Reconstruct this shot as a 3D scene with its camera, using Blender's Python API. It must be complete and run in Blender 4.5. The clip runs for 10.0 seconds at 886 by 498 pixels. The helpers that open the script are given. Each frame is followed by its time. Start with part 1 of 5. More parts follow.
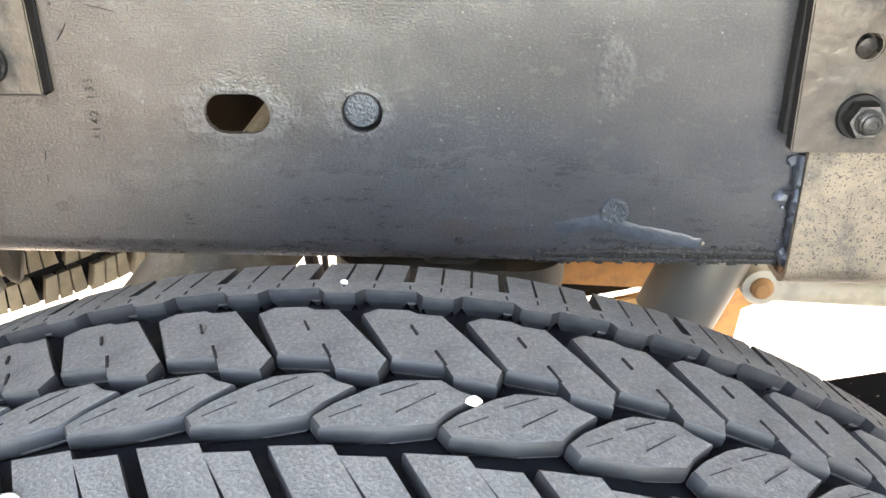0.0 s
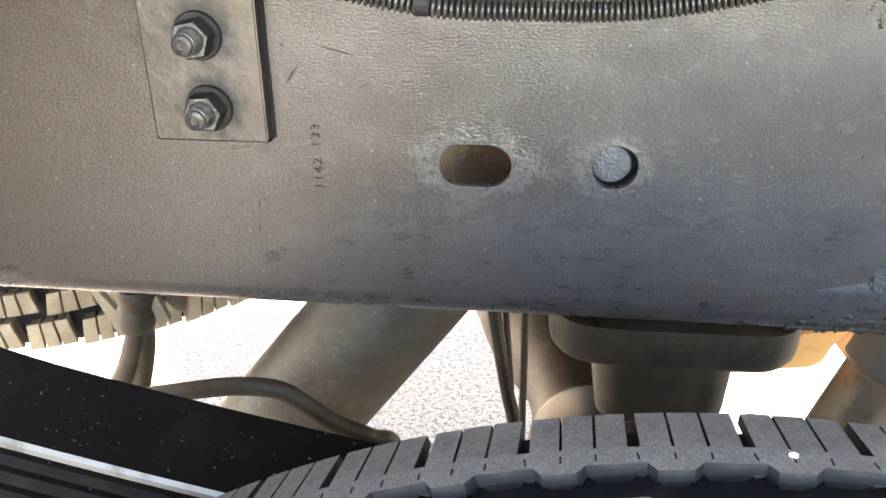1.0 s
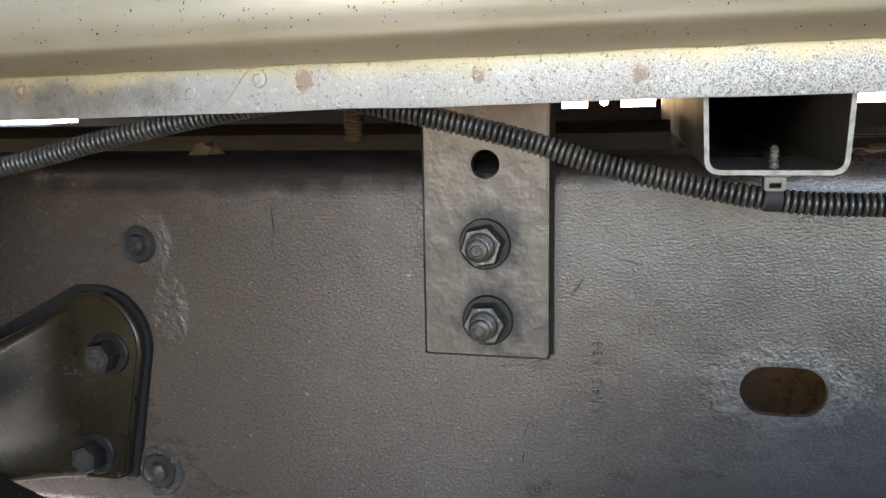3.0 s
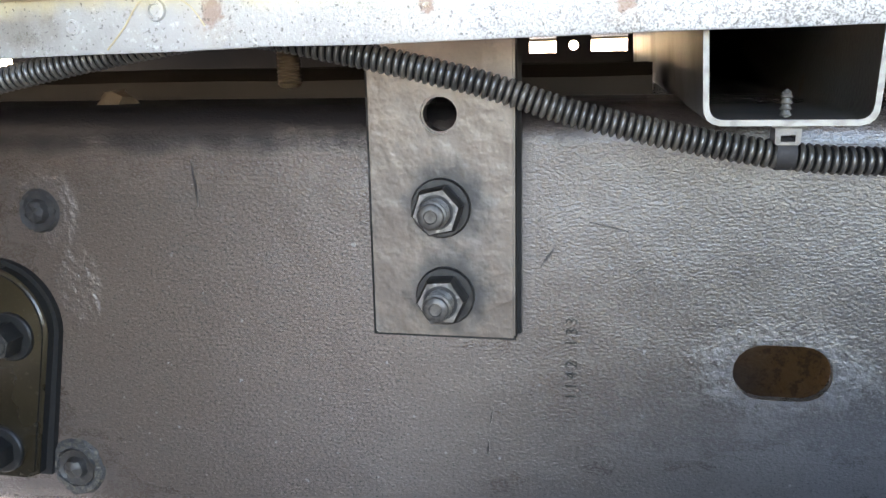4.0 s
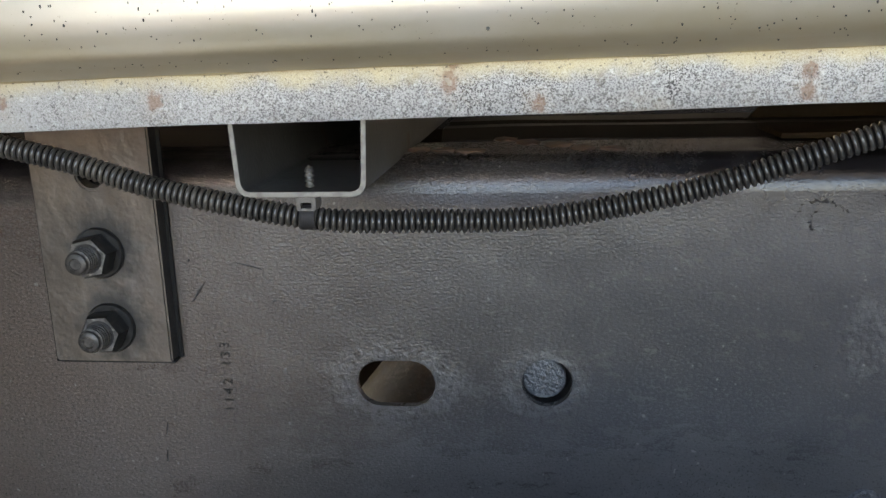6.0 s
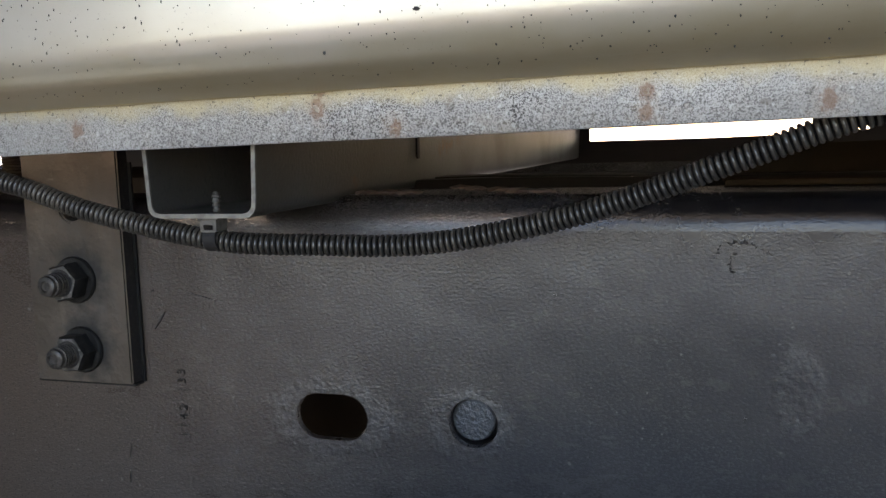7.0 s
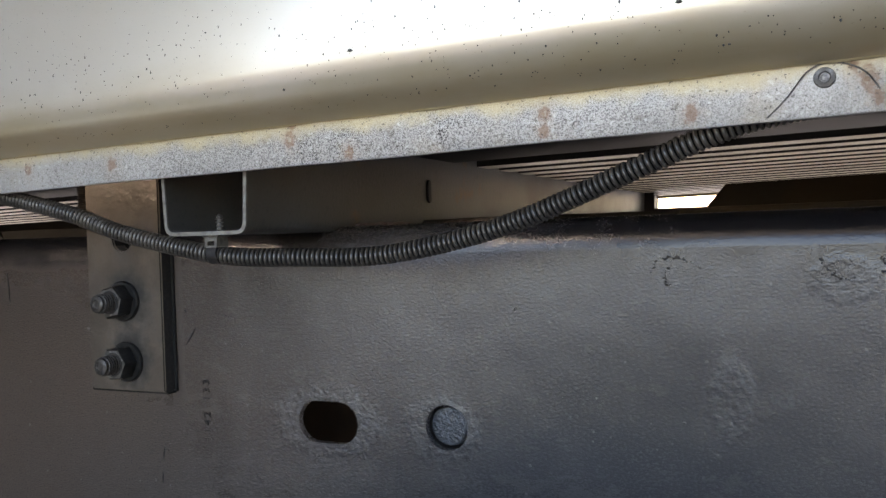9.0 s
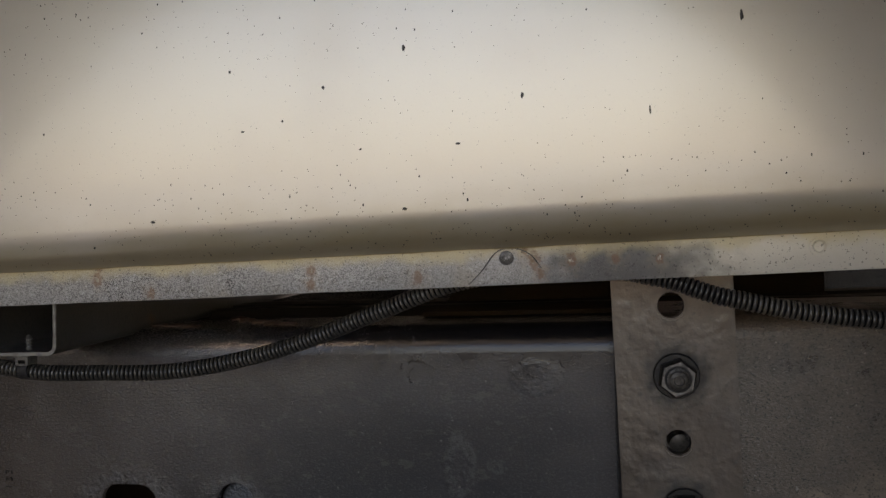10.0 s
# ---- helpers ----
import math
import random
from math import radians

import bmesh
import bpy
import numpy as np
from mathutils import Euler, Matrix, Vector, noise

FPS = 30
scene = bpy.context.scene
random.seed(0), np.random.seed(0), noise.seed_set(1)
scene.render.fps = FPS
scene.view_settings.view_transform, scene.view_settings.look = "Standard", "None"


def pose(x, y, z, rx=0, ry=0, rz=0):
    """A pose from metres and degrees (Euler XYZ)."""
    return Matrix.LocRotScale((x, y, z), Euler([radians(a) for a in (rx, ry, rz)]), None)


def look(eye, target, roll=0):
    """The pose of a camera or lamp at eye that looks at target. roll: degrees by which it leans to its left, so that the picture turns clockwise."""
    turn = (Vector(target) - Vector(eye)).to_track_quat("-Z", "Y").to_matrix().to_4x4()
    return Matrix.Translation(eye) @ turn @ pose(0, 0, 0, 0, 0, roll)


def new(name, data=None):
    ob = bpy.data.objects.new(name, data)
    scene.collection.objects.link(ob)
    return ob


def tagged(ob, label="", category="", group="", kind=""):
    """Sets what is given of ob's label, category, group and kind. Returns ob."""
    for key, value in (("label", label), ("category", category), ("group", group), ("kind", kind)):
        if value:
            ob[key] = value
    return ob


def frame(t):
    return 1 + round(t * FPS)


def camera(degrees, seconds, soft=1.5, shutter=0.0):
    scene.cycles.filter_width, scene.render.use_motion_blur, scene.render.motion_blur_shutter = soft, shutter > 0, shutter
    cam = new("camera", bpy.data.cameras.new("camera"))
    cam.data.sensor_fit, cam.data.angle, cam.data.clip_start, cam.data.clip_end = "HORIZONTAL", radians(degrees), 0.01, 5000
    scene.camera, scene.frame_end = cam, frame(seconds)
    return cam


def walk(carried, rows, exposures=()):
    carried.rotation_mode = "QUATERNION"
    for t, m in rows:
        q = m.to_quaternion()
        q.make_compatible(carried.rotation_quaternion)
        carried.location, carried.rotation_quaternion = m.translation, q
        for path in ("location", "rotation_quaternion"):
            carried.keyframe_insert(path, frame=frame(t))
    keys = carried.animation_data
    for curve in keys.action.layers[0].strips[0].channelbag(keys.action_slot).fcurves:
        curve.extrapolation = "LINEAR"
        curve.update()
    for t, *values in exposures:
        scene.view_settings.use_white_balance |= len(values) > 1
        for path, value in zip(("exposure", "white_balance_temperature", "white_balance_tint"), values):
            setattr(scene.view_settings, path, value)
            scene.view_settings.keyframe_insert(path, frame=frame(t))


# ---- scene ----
cam = camera(55.4, 10.0)
METRES, EYE, TILT, LEAN, TURN = 0.877, 0.83, 0.0, -0.8, 3.85
ROWS = [
    (0.0, -0.00207, -0.00386, 0.00277, -0.85, -25.66, 1.04),
    (0.3, -0.02690, 0.02961, 0.02208, -0.17, -26.51, 1.17),
    (0.5, -0.06356, 0.03888, 0.03753, 0.32, -27.19, 0.93),
    (0.8, -0.10946, 0.06045, 0.04290, 1.25, -27.64, 1.08),
    (1.0, -0.13416, 0.06748, 0.03581, 2.27, -27.49, 1.06),
    (1.2, -0.15111, 0.07519, 0.04027, 3.08, -28.25, 1.03),
    (1.5, -0.1733, 0.0746, 0.0439, 3.49, -26.90, 0.82),
    (1.8, -0.20167, 0.0666, 0.04206, 3.29, -23.35, 0.96),
    (2.0, -0.2146, 0.0655, 0.0356, 4.62, -19.91, 0.97),
    (2.1, -0.22094, 0.06457, 0.02984, 4.70, -17.86, 1.12),
    (2.2, -0.2245, 0.0620, 0.0223, 5.95, -15.66, 1.46),
    (2.4, -0.23174, 0.05687, 0.00737, 7.85, -10.59, 1.63),
    (2.5, -0.2331, 0.0632, 0.0059, 8.56, -9.64, 1.43),
    (2.7, -0.23655, 0.07298, 0.00192, 9.57, -8.42, 1.59),
    (3.8, -0.25136, 0.15252, -0.01148, 9.14, -13.12, 1.79),
    (4.0, -0.245, 0.1598, -0.0081, 7.32, -12.78, 1.92),
    (4.5, -0.2387, 0.1772, -0.0054, 5.80, -13.23, 2.67),
    (5.0, -0.214, 0.1687, 0.002, 3.56, -13.69, 2.88),
    (5.3, -0.17459, 0.14621, 0.01568, 1.90, -14.15, 2.92),
    (5.5, -0.1448, 0.13, 0.0235, 2.26, -14.44, 2.83),
    (6.0, -0.081, 0.1091, 0.0286, 2.70, -13.91, 2.48),
    (6.2, -0.05314, 0.10471, 0.02481, 2.30, -13.33, 2.41),
    (7.3, 0.06752, 0.1052, -0.01712, 16.68, -4.60, 2.32),
    (7.5, 0.0837, 0.1028, -0.023, 17.64, -3.59, 2.37),
    (8.0, 0.0986, 0.0937, -0.041, 18.76, -2.10, 2.44),
    (8.5, 0.1135, 0.0939, -0.046, 19.83, -1.40, 2.54),
    (9.0, 0.134, 0.0673, -0.0433, 20.62, -0.74, 2.59),
    (9.2, 0.148, 0.04664, -0.0297, 19.78, -1.09, 2.46),
    (9.5, 0.1647, 0.0203, -0.0096, 15.38, -0.60, 2.72),
    (9.6, 0.16586, 0.00348, 0.00046, 12.06, -1.02, 2.76),
    (9.8, 0.17735, -0.03262, 0.01876, 8.87, -0.93, 2.90),
    (10.0, 0.1769, -0.0447, 0.0319, 6.16, -1.31, 3.05),
]
EXPOSURES = [(0.0, 5.15, 8790, 20), (0.5, 5.38, 8600, 20), (1.0, 5.08, 8650, 20), (1.5, 4.98, 8390, 20), (2.0, 4.62, 8230, 20), (2.5, 3.77, 8090, 20), (4.0, 4.52, 7060, 20), (5.0, 4.36, 7130, 20), (6.0, 3.59, 7480, 20), (7.5, 2.97, 7340, 23), (9.0, 3.3, 7380, 23), (9.5, 2.45, 7670, 25), (10.0, 2.03, 8270, 27)]
walk(cam, [(t, pose(0, 0, EYE, TILT, LEAN, TURN) @ pose(METRES * x, METRES * y, METRES * z, 90 + pitch, roll, yaw)) for t, x, y, z, yaw, pitch, roll in ROWS], EXPOSURES)

# ---- light: open sky, sun from the far side of the truck ----
SUN_ELEV, SUN_AZ = 30.0, -35.0  # degrees; azimuth from +y towards +x
world = bpy.data.worlds.new("sky")
scene.world = world
world.use_nodes = True
wn = world.node_tree.nodes
sky = wn.new("ShaderNodeTexSky")
sky.sky_type, sky.sun_disc = "NISHITA", False
sky.sun_elevation, sky.sun_rotation = radians(SUN_ELEV), radians(SUN_AZ)
wn["Background"].inputs["Strength"].default_value = 0.15
world.node_tree.links.new(sky.outputs[0], wn["Background"].inputs["Color"])
sun = new("sun", bpy.data.lights.new("sun", "SUN"))
sun.data.energy, sun.data.angle, sun.data.color = 5.0, radians(0.5), (1.0, 0.94, 0.84)
ce, se = math.cos(radians(SUN_ELEV)), math.sin(radians(SUN_ELEV))
sun.matrix_world = look((10 * ce * math.sin(radians(SUN_AZ)), 10 * ce * math.cos(radians(SUN_AZ)), 10 * se), (0, 0, 0))


# ---- materials ----
class Mat:
    """A node material under construction: colour sockets are mixed layer by layer."""

    def __init__(self, name, base, rough=0.6, metal=0.0, coat=0.0, spec=0.5):
        self.m = bpy.data.materials.new(name)
        self.m.use_nodes = True
        self.t = self.m.node_tree
        self.b = self.t.nodes["Principled BSDF"]
        self.b.inputs["Metallic"].default_value = metal
        self.b.inputs["Coat Weight"].default_value = coat
        self.b.inputs["Specular IOR Level"].default_value = spec
        self.coord = self.t.nodes.new("ShaderNodeTexCoord").outputs["Object"]
        self.col = self.rgb(base)
        self.rough = self.value(rough)
        self.height = None

    def n(self, kind, **put):
        node = self.t.nodes.new(kind)
        for k, v in put.items():
            if hasattr(v, "is_output"):
                self.t.links.new(v, node.inputs[k])
            else:
                node.inputs[k].default_value = v
        return node

    def rgb(self, c):
        node = self.t.nodes.new("ShaderNodeRGB")
        node.outputs[0].default_value = (*c, 1)
        return node.outputs[0]

    def value(self, v):
        node = self.t.nodes.new("ShaderNodeValue")
        node.outputs[0].default_value = v
        return node.outputs[0]

    def math(self, op, a, b=0.5):
        node = self.t.nodes.new("ShaderNodeMath")
        node.operation = op
        for i, v in enumerate((a, b)):
            if hasattr(v, "is_output"):
                self.t.links.new(v, node.inputs[i])
            else:
                node.inputs[i].default_value = v
        return node.outputs[0]

    def noise(self, scale, detail=4.0, rough=0.55, stretch=(1, 1, 1), offset=0.0, warp=0.0):
        mp = self.t.nodes.new("ShaderNodeMapping")
        self.t.links.new(self.coord, mp.inputs["Vector"])
        mp.inputs["Scale"].default_value = stretch
        mp.inputs["Location"].default_value = (offset, offset * 0.7, offset * 1.3)
        return self.n("ShaderNodeTexNoise", Vector=mp.outputs[0], Scale=scale, Detail=detail, Roughness=rough, Distortion=warp).outputs["Fac"]

    def ramp(self, fac, lo, hi):
        node = self.t.nodes.new("ShaderNodeMapRange")
        node.interpolation_type = "SMOOTHSTEP"
        self.t.links.new(fac, node.inputs["Value"])
        node.inputs["From Min"].default_value, node.inputs["From Max"].default_value = lo, hi
        return node.outputs["Result"]

    def mix(self, fac, c, strength=1.0, rough=None):
        """Lay colour c over what is there by fac."""
        f = self.math("MULTIPLY", fac, strength)
        node = self.t.nodes.new("ShaderNodeMix")
        node.data_type = "RGBA"
        self.t.links.new(f, node.inputs["Factor"])
        self.t.links.new(self.col, node.inputs["A"])
        if hasattr(c, "is_output"):
            self.t.links.new(c, node.inputs["B"])
        else:
            node.inputs["B"].default_value = (*c, 1)
        self.col = node.outputs["Result"]
        if rough is not None:
            r = self.t.nodes.new("ShaderNodeMix")
            self.t.links.new(f, r.inputs["Factor"])
            self.t.links.new(self.rough, r.inputs["A"])
            r.inputs["B"].default_value = rough
            self.rough = r.outputs["Result"]
        return self

    def relief(self, fac, metres):
        h = self.math("MULTIPLY", fac, metres)
        self.height = h if self.height is None else self.math("ADD", self.height, h)
        return self

    def spot(self, x, z, rx, rz, wobble=0.35, soft=0.25, inner=0.0, scale=160.0):
        """A ragged round mark on a face that looks along y: 1 inside."""
        sep = self.n("ShaderNodeSeparateXYZ", Vector=self.coord)
        dx = self.math("DIVIDE", self.math("SUBTRACT", sep.outputs["X"], x), rx)
        dz = self.math("DIVIDE", self.math("SUBTRACT", sep.outputs["Z"], z), rz)
        d = self.math("SQRT", self.math("ADD", self.math("MULTIPLY", dx, dx), self.math("MULTIPLY", dz, dz)))
        d = self.math("ADD", d, self.math("MULTIPLY", self.math("SUBTRACT", self.noise(scale, 3), 0.5), wobble * 2))
        out = self.math("SUBTRACT", 1.0, self.ramp(d, 1.0 - soft, 1.0 + soft))
        return out

    def done(self, bump=1.0):
        self.t.links.new(self.col, self.b.inputs["Base Color"])
        self.t.links.new(self.rough, self.b.inputs["Roughness"])
        if self.height is not None:
            node = self.n("ShaderNodeBump", Height=self.height, Strength=bump, Distance=1.0)
            self.t.links.new(node.outputs[0], self.b.inputs["Normal"])
        return self.m


def rail_paint(name, spots=True, dust=0.0):
    k = Mat(name, (0.007, 0.0074, 0.0095), 0.22, spec=0.66)
    k.mix(k.ramp(k.noise(9, 3), 0.35, 0.75), (0.015, 0.0133, 0.012), 0.6, 0.26)
    k.mix(k.ramp(k.noise(4.5, 4, 0.6, (1, 1, 2.2), 3.1), 0.42, 0.7), (0.023, 0.0195, 0.0165), 0.55, 0.26)
    wrinkle = k.noise(800, 2.5, 0.6, (0.68, 1, 1.1), 0.0, 0.25)
    k.mix(k.ramp(wrinkle, 0.52, 0.64), (0.075, 0.07, 0.066), 0.45)
    k.mix(k.ramp(wrinkle, 0.48, 0.36), (0.003, 0.003, 0.004), 0.85, 0.4)
    k.mix(k.ramp(k.noise(300, 2, 0.6, (1, 1, 1), 7.0), 0.73, 0.77), (0.4, 0.38, 0.35), 0.5)
    k.mix(k.ramp(k.noise(36, 5, 0.65, (0.7, 1, 2.2), 5.0), 0.52, 0.7), (0.008, 0.009, 0.012), 0.6, 0.21)
    k.mix(k.ramp(k.noise(170, 4, 0.7, (0.6, 1, 1.4), 11.0), 0.63, 0.72), (0.006, 0.006, 0.007), 0.6, 0.45)
    if spots:
        chalk = (0.065, 0.066, 0.07)
        # bluish tint that puts the web's sky sheen into the colour
        k.mix(k.spot(0.08, 0.70, 0.19, 0.13, 0.5, 0.6, 0, 10), (0.048, 0.051, 0.058), 0.6, 0.26)
        grain = k.ramp(k.noise(240, 5, 0.75, (1, 1, 1), 2.0), 0.4, 0.62)
        ring = lambda x, z, rx, rz, f: k.math("SUBTRACT", k.spot(x, z, rx, rz, 0.45, 0.2, 0, 120), k.math("MULTIPLY", k.spot(x, z, rx * f, rz * f, 0.3, 0.25, 0, 150), 0.75))
        for x, z, rx, rz, f, st in ((-0.151, 0.687, 0.034, 0.020, 0.6, 0.8), (-0.079, 0.688, 0.022, 0.0175, 0.55, 0.8), (-0.118, 0.686, 0.012, 0.006, 0.3, 0.5),
                                    (0.072, 0.712, 0.010, 0.020, 0.55, 0.75), (0.095, 0.713, 0.006, 0.005, 0.2, 0.5),
                                    (-0.490, 0.7518, 0.0185, 0.0185, 0.5, 0.5), (-0.480, 0.713, 0.011, 0.016, 0.4, 0.5),
                                    (0.049, 0.774, 0.013, 0.010, 0.7, 0.5), (0.121, 0.768, 0.016, 0.011, 0.7, 0.6), (-0.03, 0.634, 0.009, 0.006, 0.3, 0.4)):
            k.mix(k.math("MULTIPLY", ring(x, z, rx, rz, f), grain), chalk, st, 0.38)
        # soft shadow beside the bracket's right edge, painted on the web
        k.mix(k.spot(-0.2605, 0.755, 0.0042, 0.062, 0.35, 0.6, 0, 90), (0.004, 0.004, 0.004), 0.9, 0.6)
        for x, z, rx, rz in ((0.085, 0.622, 0.05, 0.016), (0.045, 0.652, 0.025, 0.01)):
            k.mix(k.spot(x, z, rx, rz, 0.6, 0.6, 0, 60), (0.014, 0.016, 0.02), 0.6, 0.25)
        k.mix(k.spot(-0.40, 0.69, 0.20, 0.15, 0.25, 0.9, 0, 9), (0.08, 0.057, 0.043), 0.75, 0.3)
        # paler patch that paints in a soft sheen on the upper web
        k.mix(k.spot(-0.02, 0.735, 0.16, 0.05, 0.6, 0.8, 0, 14), (0.045, 0.043, 0.041), 0.4, 0.26)
        k.mix(k.math("MULTIPLY", k.spot(-0.02, 0.625, 0.24, 0.042, 0.6, 0.9, 0, 16), k.ramp(k.noise(60, 5, 0.72, (0.6, 1, 1.8), 19.0), -0.1, 0.92)), (0.085, 0.08, 0.075), 0.75, 0.34)
        # upper right lightened the same way, sheen put into the colour
        k.mix(k.spot(0.1, 0.765, 0.1, 0.016, 0.6, 0.8, 0, 30), (0.05, 0.053, 0.058), 0.2, 0.3)
        # left end of the top bend is darkened to paint in its shade
        bend_shade = k.spot(-0.46, 0.7945, 0.23, 0.0125, 0.5, 0.5, 0, 60)
        wax_and_shade = k.math("MAXIMUM", k.spot(0.13, 0.796, 0.16, 0.021, 0.8, 0.6, 0, 60), bend_shade)
        k.mix(k.spot(-0.49, 0.6175, 0.014, 0.014, 0.3), (0.12, 0.08, 0.065), 0.5, 0.8)
        for x, z, rx, rz, st in ((-0.02, 0.615, 0.012, 0.006, 0.4), (0.01, 0.612, 0.009, 0.005, 0.35)):
            k.mix(k.spot(x, z, rx, rz, 0.5), (0.06, 0.036, 0.022), st, 0.5)
        lump = k.math("ADD", k.spot(-0.49, 0.7518, 0.016, 0.016), k.spot(-0.478, 0.713, 0.012, 0.018))
        lump = k.math("ADD", lump, k.math("MULTIPLY", k.math("ADD", k.spot(0.072, 0.712, 0.010, 0.019), k.spot(0.121, 0.768, 0.015, 0.010)), 0.35))
        k.relief(k.math("MULTIPLY", lump, k.noise(260, 3)), 0.0012)
        wear = k.math("ADD", k.spot(-0.151, 0.687, 0.034, 0.02), k.spot(-0.079, 0.688, 0.022, 0.017))
        k.relief(k.math("MULTIPLY", wear, k.noise(260, 3, 0.6)), 0.0006)
    if dust:
        splash = k.math("MAXIMUM", k.spot(0.35, 0.55, 0.5, 0.14, 0.5, 0.35, 0, 25), 0.22)
        k.mix(k.math("MULTIPLY", k.ramp(k.noise(30, 5, 0.65, (1, 1, 1), 4.0), 0.2, 0.6), splash), (0.3, 0.222, 0.148), dust, 0.7)
    if spots:
        smooth_zone = k.spot(0.16, 0.70, 0.2, 0.2, 0.2, 0.6, 0, 12)
        k.relief(k.math("MULTIPLY", wrinkle, k.math("SUBTRACT", 1.0, k.math("MULTIPLY", smooth_zone, 0.5))), 0.0003)
    else:
        k.relief(wrinkle, 0.0003)
    k.relief(k.noise(1500, 2, 0.5), 0.00005)
    k.mix(k.ramp(k.noise(1000, 1, 0.5, (0.85, 1, 1), 41.0), 0.39, 0.33), (0.002, 0.002, 0.002), 0.85, 0.5)
    k.mix(k.ramp(k.noise(760, 3, 0.7, (1, 1, 1), 13.0), 0.6, 0.68), (0.005, 0.005, 0.006), 0.6, 0.38)
    k.mix(k.ramp(k.noise(330, 1, 0.5, (1, 1, 1), 23.0), 0.765, 0.785), (0.16, 0.155, 0.145), 0.7, 0.6)
    k.mix(k.ramp(k.noise(62, 5, 0.7, (0.8, 1, 1.6), 31.0), 0.55, 0.7), (0.042, 0.036, 0.03), 0.35, 0.4)
    if spots:
        # black wax on the right; painted shade on the left, dulled as well
        k.mix(wax_and_shade, (0.004, 0.004, 0.005), 0.92, 0.22)
        k.mix(bend_shade, (0.004, 0.004, 0.005), 0.6, 0.7)
        dull = k.math("SUBTRACT", k.math("SUBTRACT", 0.66, k.math("MULTIPLY", bend_shade, 0.54)), k.math("MULTIPLY", smooth_zone, 0.22))
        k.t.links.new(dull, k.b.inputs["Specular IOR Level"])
    k.relief(k.noise(130, 3), 0.00006)
    k.relief(k.noise(14, 2), 0.002)
    return k.done(1.0)


M_RAIL = rail_paint("black_frame_paint")
k = Mat("settled_dust_on_black_paint", (0.03, 0.03, 0.03), 0.5)
dusty = k.math("MAXIMUM", k.spot(-0.62, 0.8, 0.33, 0.5, 0.3, 0.3, 0, 40), k.math("MULTIPLY", k.ramp(k.noise(30, 4), 0.4, 0.7), 0.25))
k.mix(dusty, (0.16, 0.165, 0.145), 0.85, 0.75)
k.mix(k.ramp(k.noise(60, 5, 0.65, (0.5, 1, 1), 3.0), 0.52, 0.68), (0.05, 0.046, 0.04), 0.6)
k.relief(k.noise(180, 4), 0.0008)
M_RAIL_TOP = k.done()
M_SLEEVE = rail_paint("dust_coated_frame_paint", False, 0.75)
k = Mat("brown_stained_ring", (0.1, 0.07, 0.056), 0.6, 0.2)
k.mix(k.ramp(k.noise(260, 4), 0.42, 0.64), (0.17, 0.1, 0.065), 0.7, 0.8)
k.mix(k.ramp(k.noise(200, 4, 0.6, (1, 1, 1), 4.0), 0.5, 0.66), (0.045, 0.04, 0.038), 0.7)
k.relief(k.noise(500, 3), 0.0005)
M_RING = k.done()

k = Mat("stamped_paint_mark", (0.003, 0.003, 0.003), 0.7, spec=0.08)
k.mix(k.ramp(k.noise(500, 4, 0.7), 0.46, 0.58), (0.016, 0.015, 0.014), 0.8)
M_STAMP = k.done()

k = Mat("dusty_black_casting", (0.011, 0.008, 0.004), 0.27, spec=0.45)
k.mix(k.ramp(k.noise(16, 4), 0.45, 0.75), (0.04, 0.029, 0.014), 0.6, 0.38)
k.mix(k.ramp(k.noise(400, 3, 0.6, (1, 1, 1), 2.0), 0.6, 0.7), (0.16, 0.14, 0.11), 0.18)
k.relief(k.noise(250, 3), 0.0001)
M_CAST = k.done()
M_RAIL_FAR = rail_paint("black_frame_paint_plain", False)

k = Mat("dusty_bracket_steel", (0.066, 0.052, 0.04), 0.3, 0.1, spec=0.55)
k.mix(k.ramp(k.noise(45, 5), 0.4, 0.66), (0.1, 0.08, 0.061), 0.7, 0.4)
k.mix(k.ramp(k.noise(30, 4, 0.6, (1, 1, 0.6), 4.0), 0.5, 0.72), (0.07, 0.065, 0.06), 0.6)
k.mix(k.ramp(k.noise(200, 4, 0.7, (1, 1, 1), 1.0), 0.58, 0.7), (0.035, 0.032, 0.029), 0.6)
k.mix(k.ramp(k.noise(900, 3, 0.7, (1, 1, 1), 17.0), 0.58, 0.68), (0.03, 0.028, 0.026), 0.6)
k.mix(k.ramp(k.noise(24, 3, 0.5, (1, 1, 1), 9.0), 0.6, 0.72), (0.12, 0.085, 0.055), 0.25)
k.relief(k.ramp(k.noise(110, 3, 0.5), 0.3, 0.75), 0.0003)
for x, z in ((-0.2925, 0.7605), (-0.2912, 0.7220), (0.2007, 0.7735), (0.2030, 0.6975)):
    k.mix(k.spot(x + 0.001, z - 0.001, 0.0165, 0.0165, 0.5, 0.4, 0, 170), (0.008, 0.0075, 0.007), 0.9, 0.6)
k.relief(k.noise(700, 2), 0.00005)
M_BRACKET = k.done(1.0)

k = Mat("grimy_fastener_steel", (0.12, 0.113, 0.105), 0.42, 0.45)
k.mix(k.ramp(k.noise(160, 4), 0.42, 0.62), (0.03, 0.028, 0.026), 0.8, 0.45)
k.mix(k.ramp(k.noise(350, 3, 0.6, (1, 1, 1), 3.0), 0.6, 0.7), (0.32, 0.3, 0.28), 0.6)
k.relief(k.noise(700, 2), 0.0002)
M_NUT = k.done(0.7)

k = Mat("worn_stud_steel", (0.055, 0.05, 0.045), 0.42, 0.5)
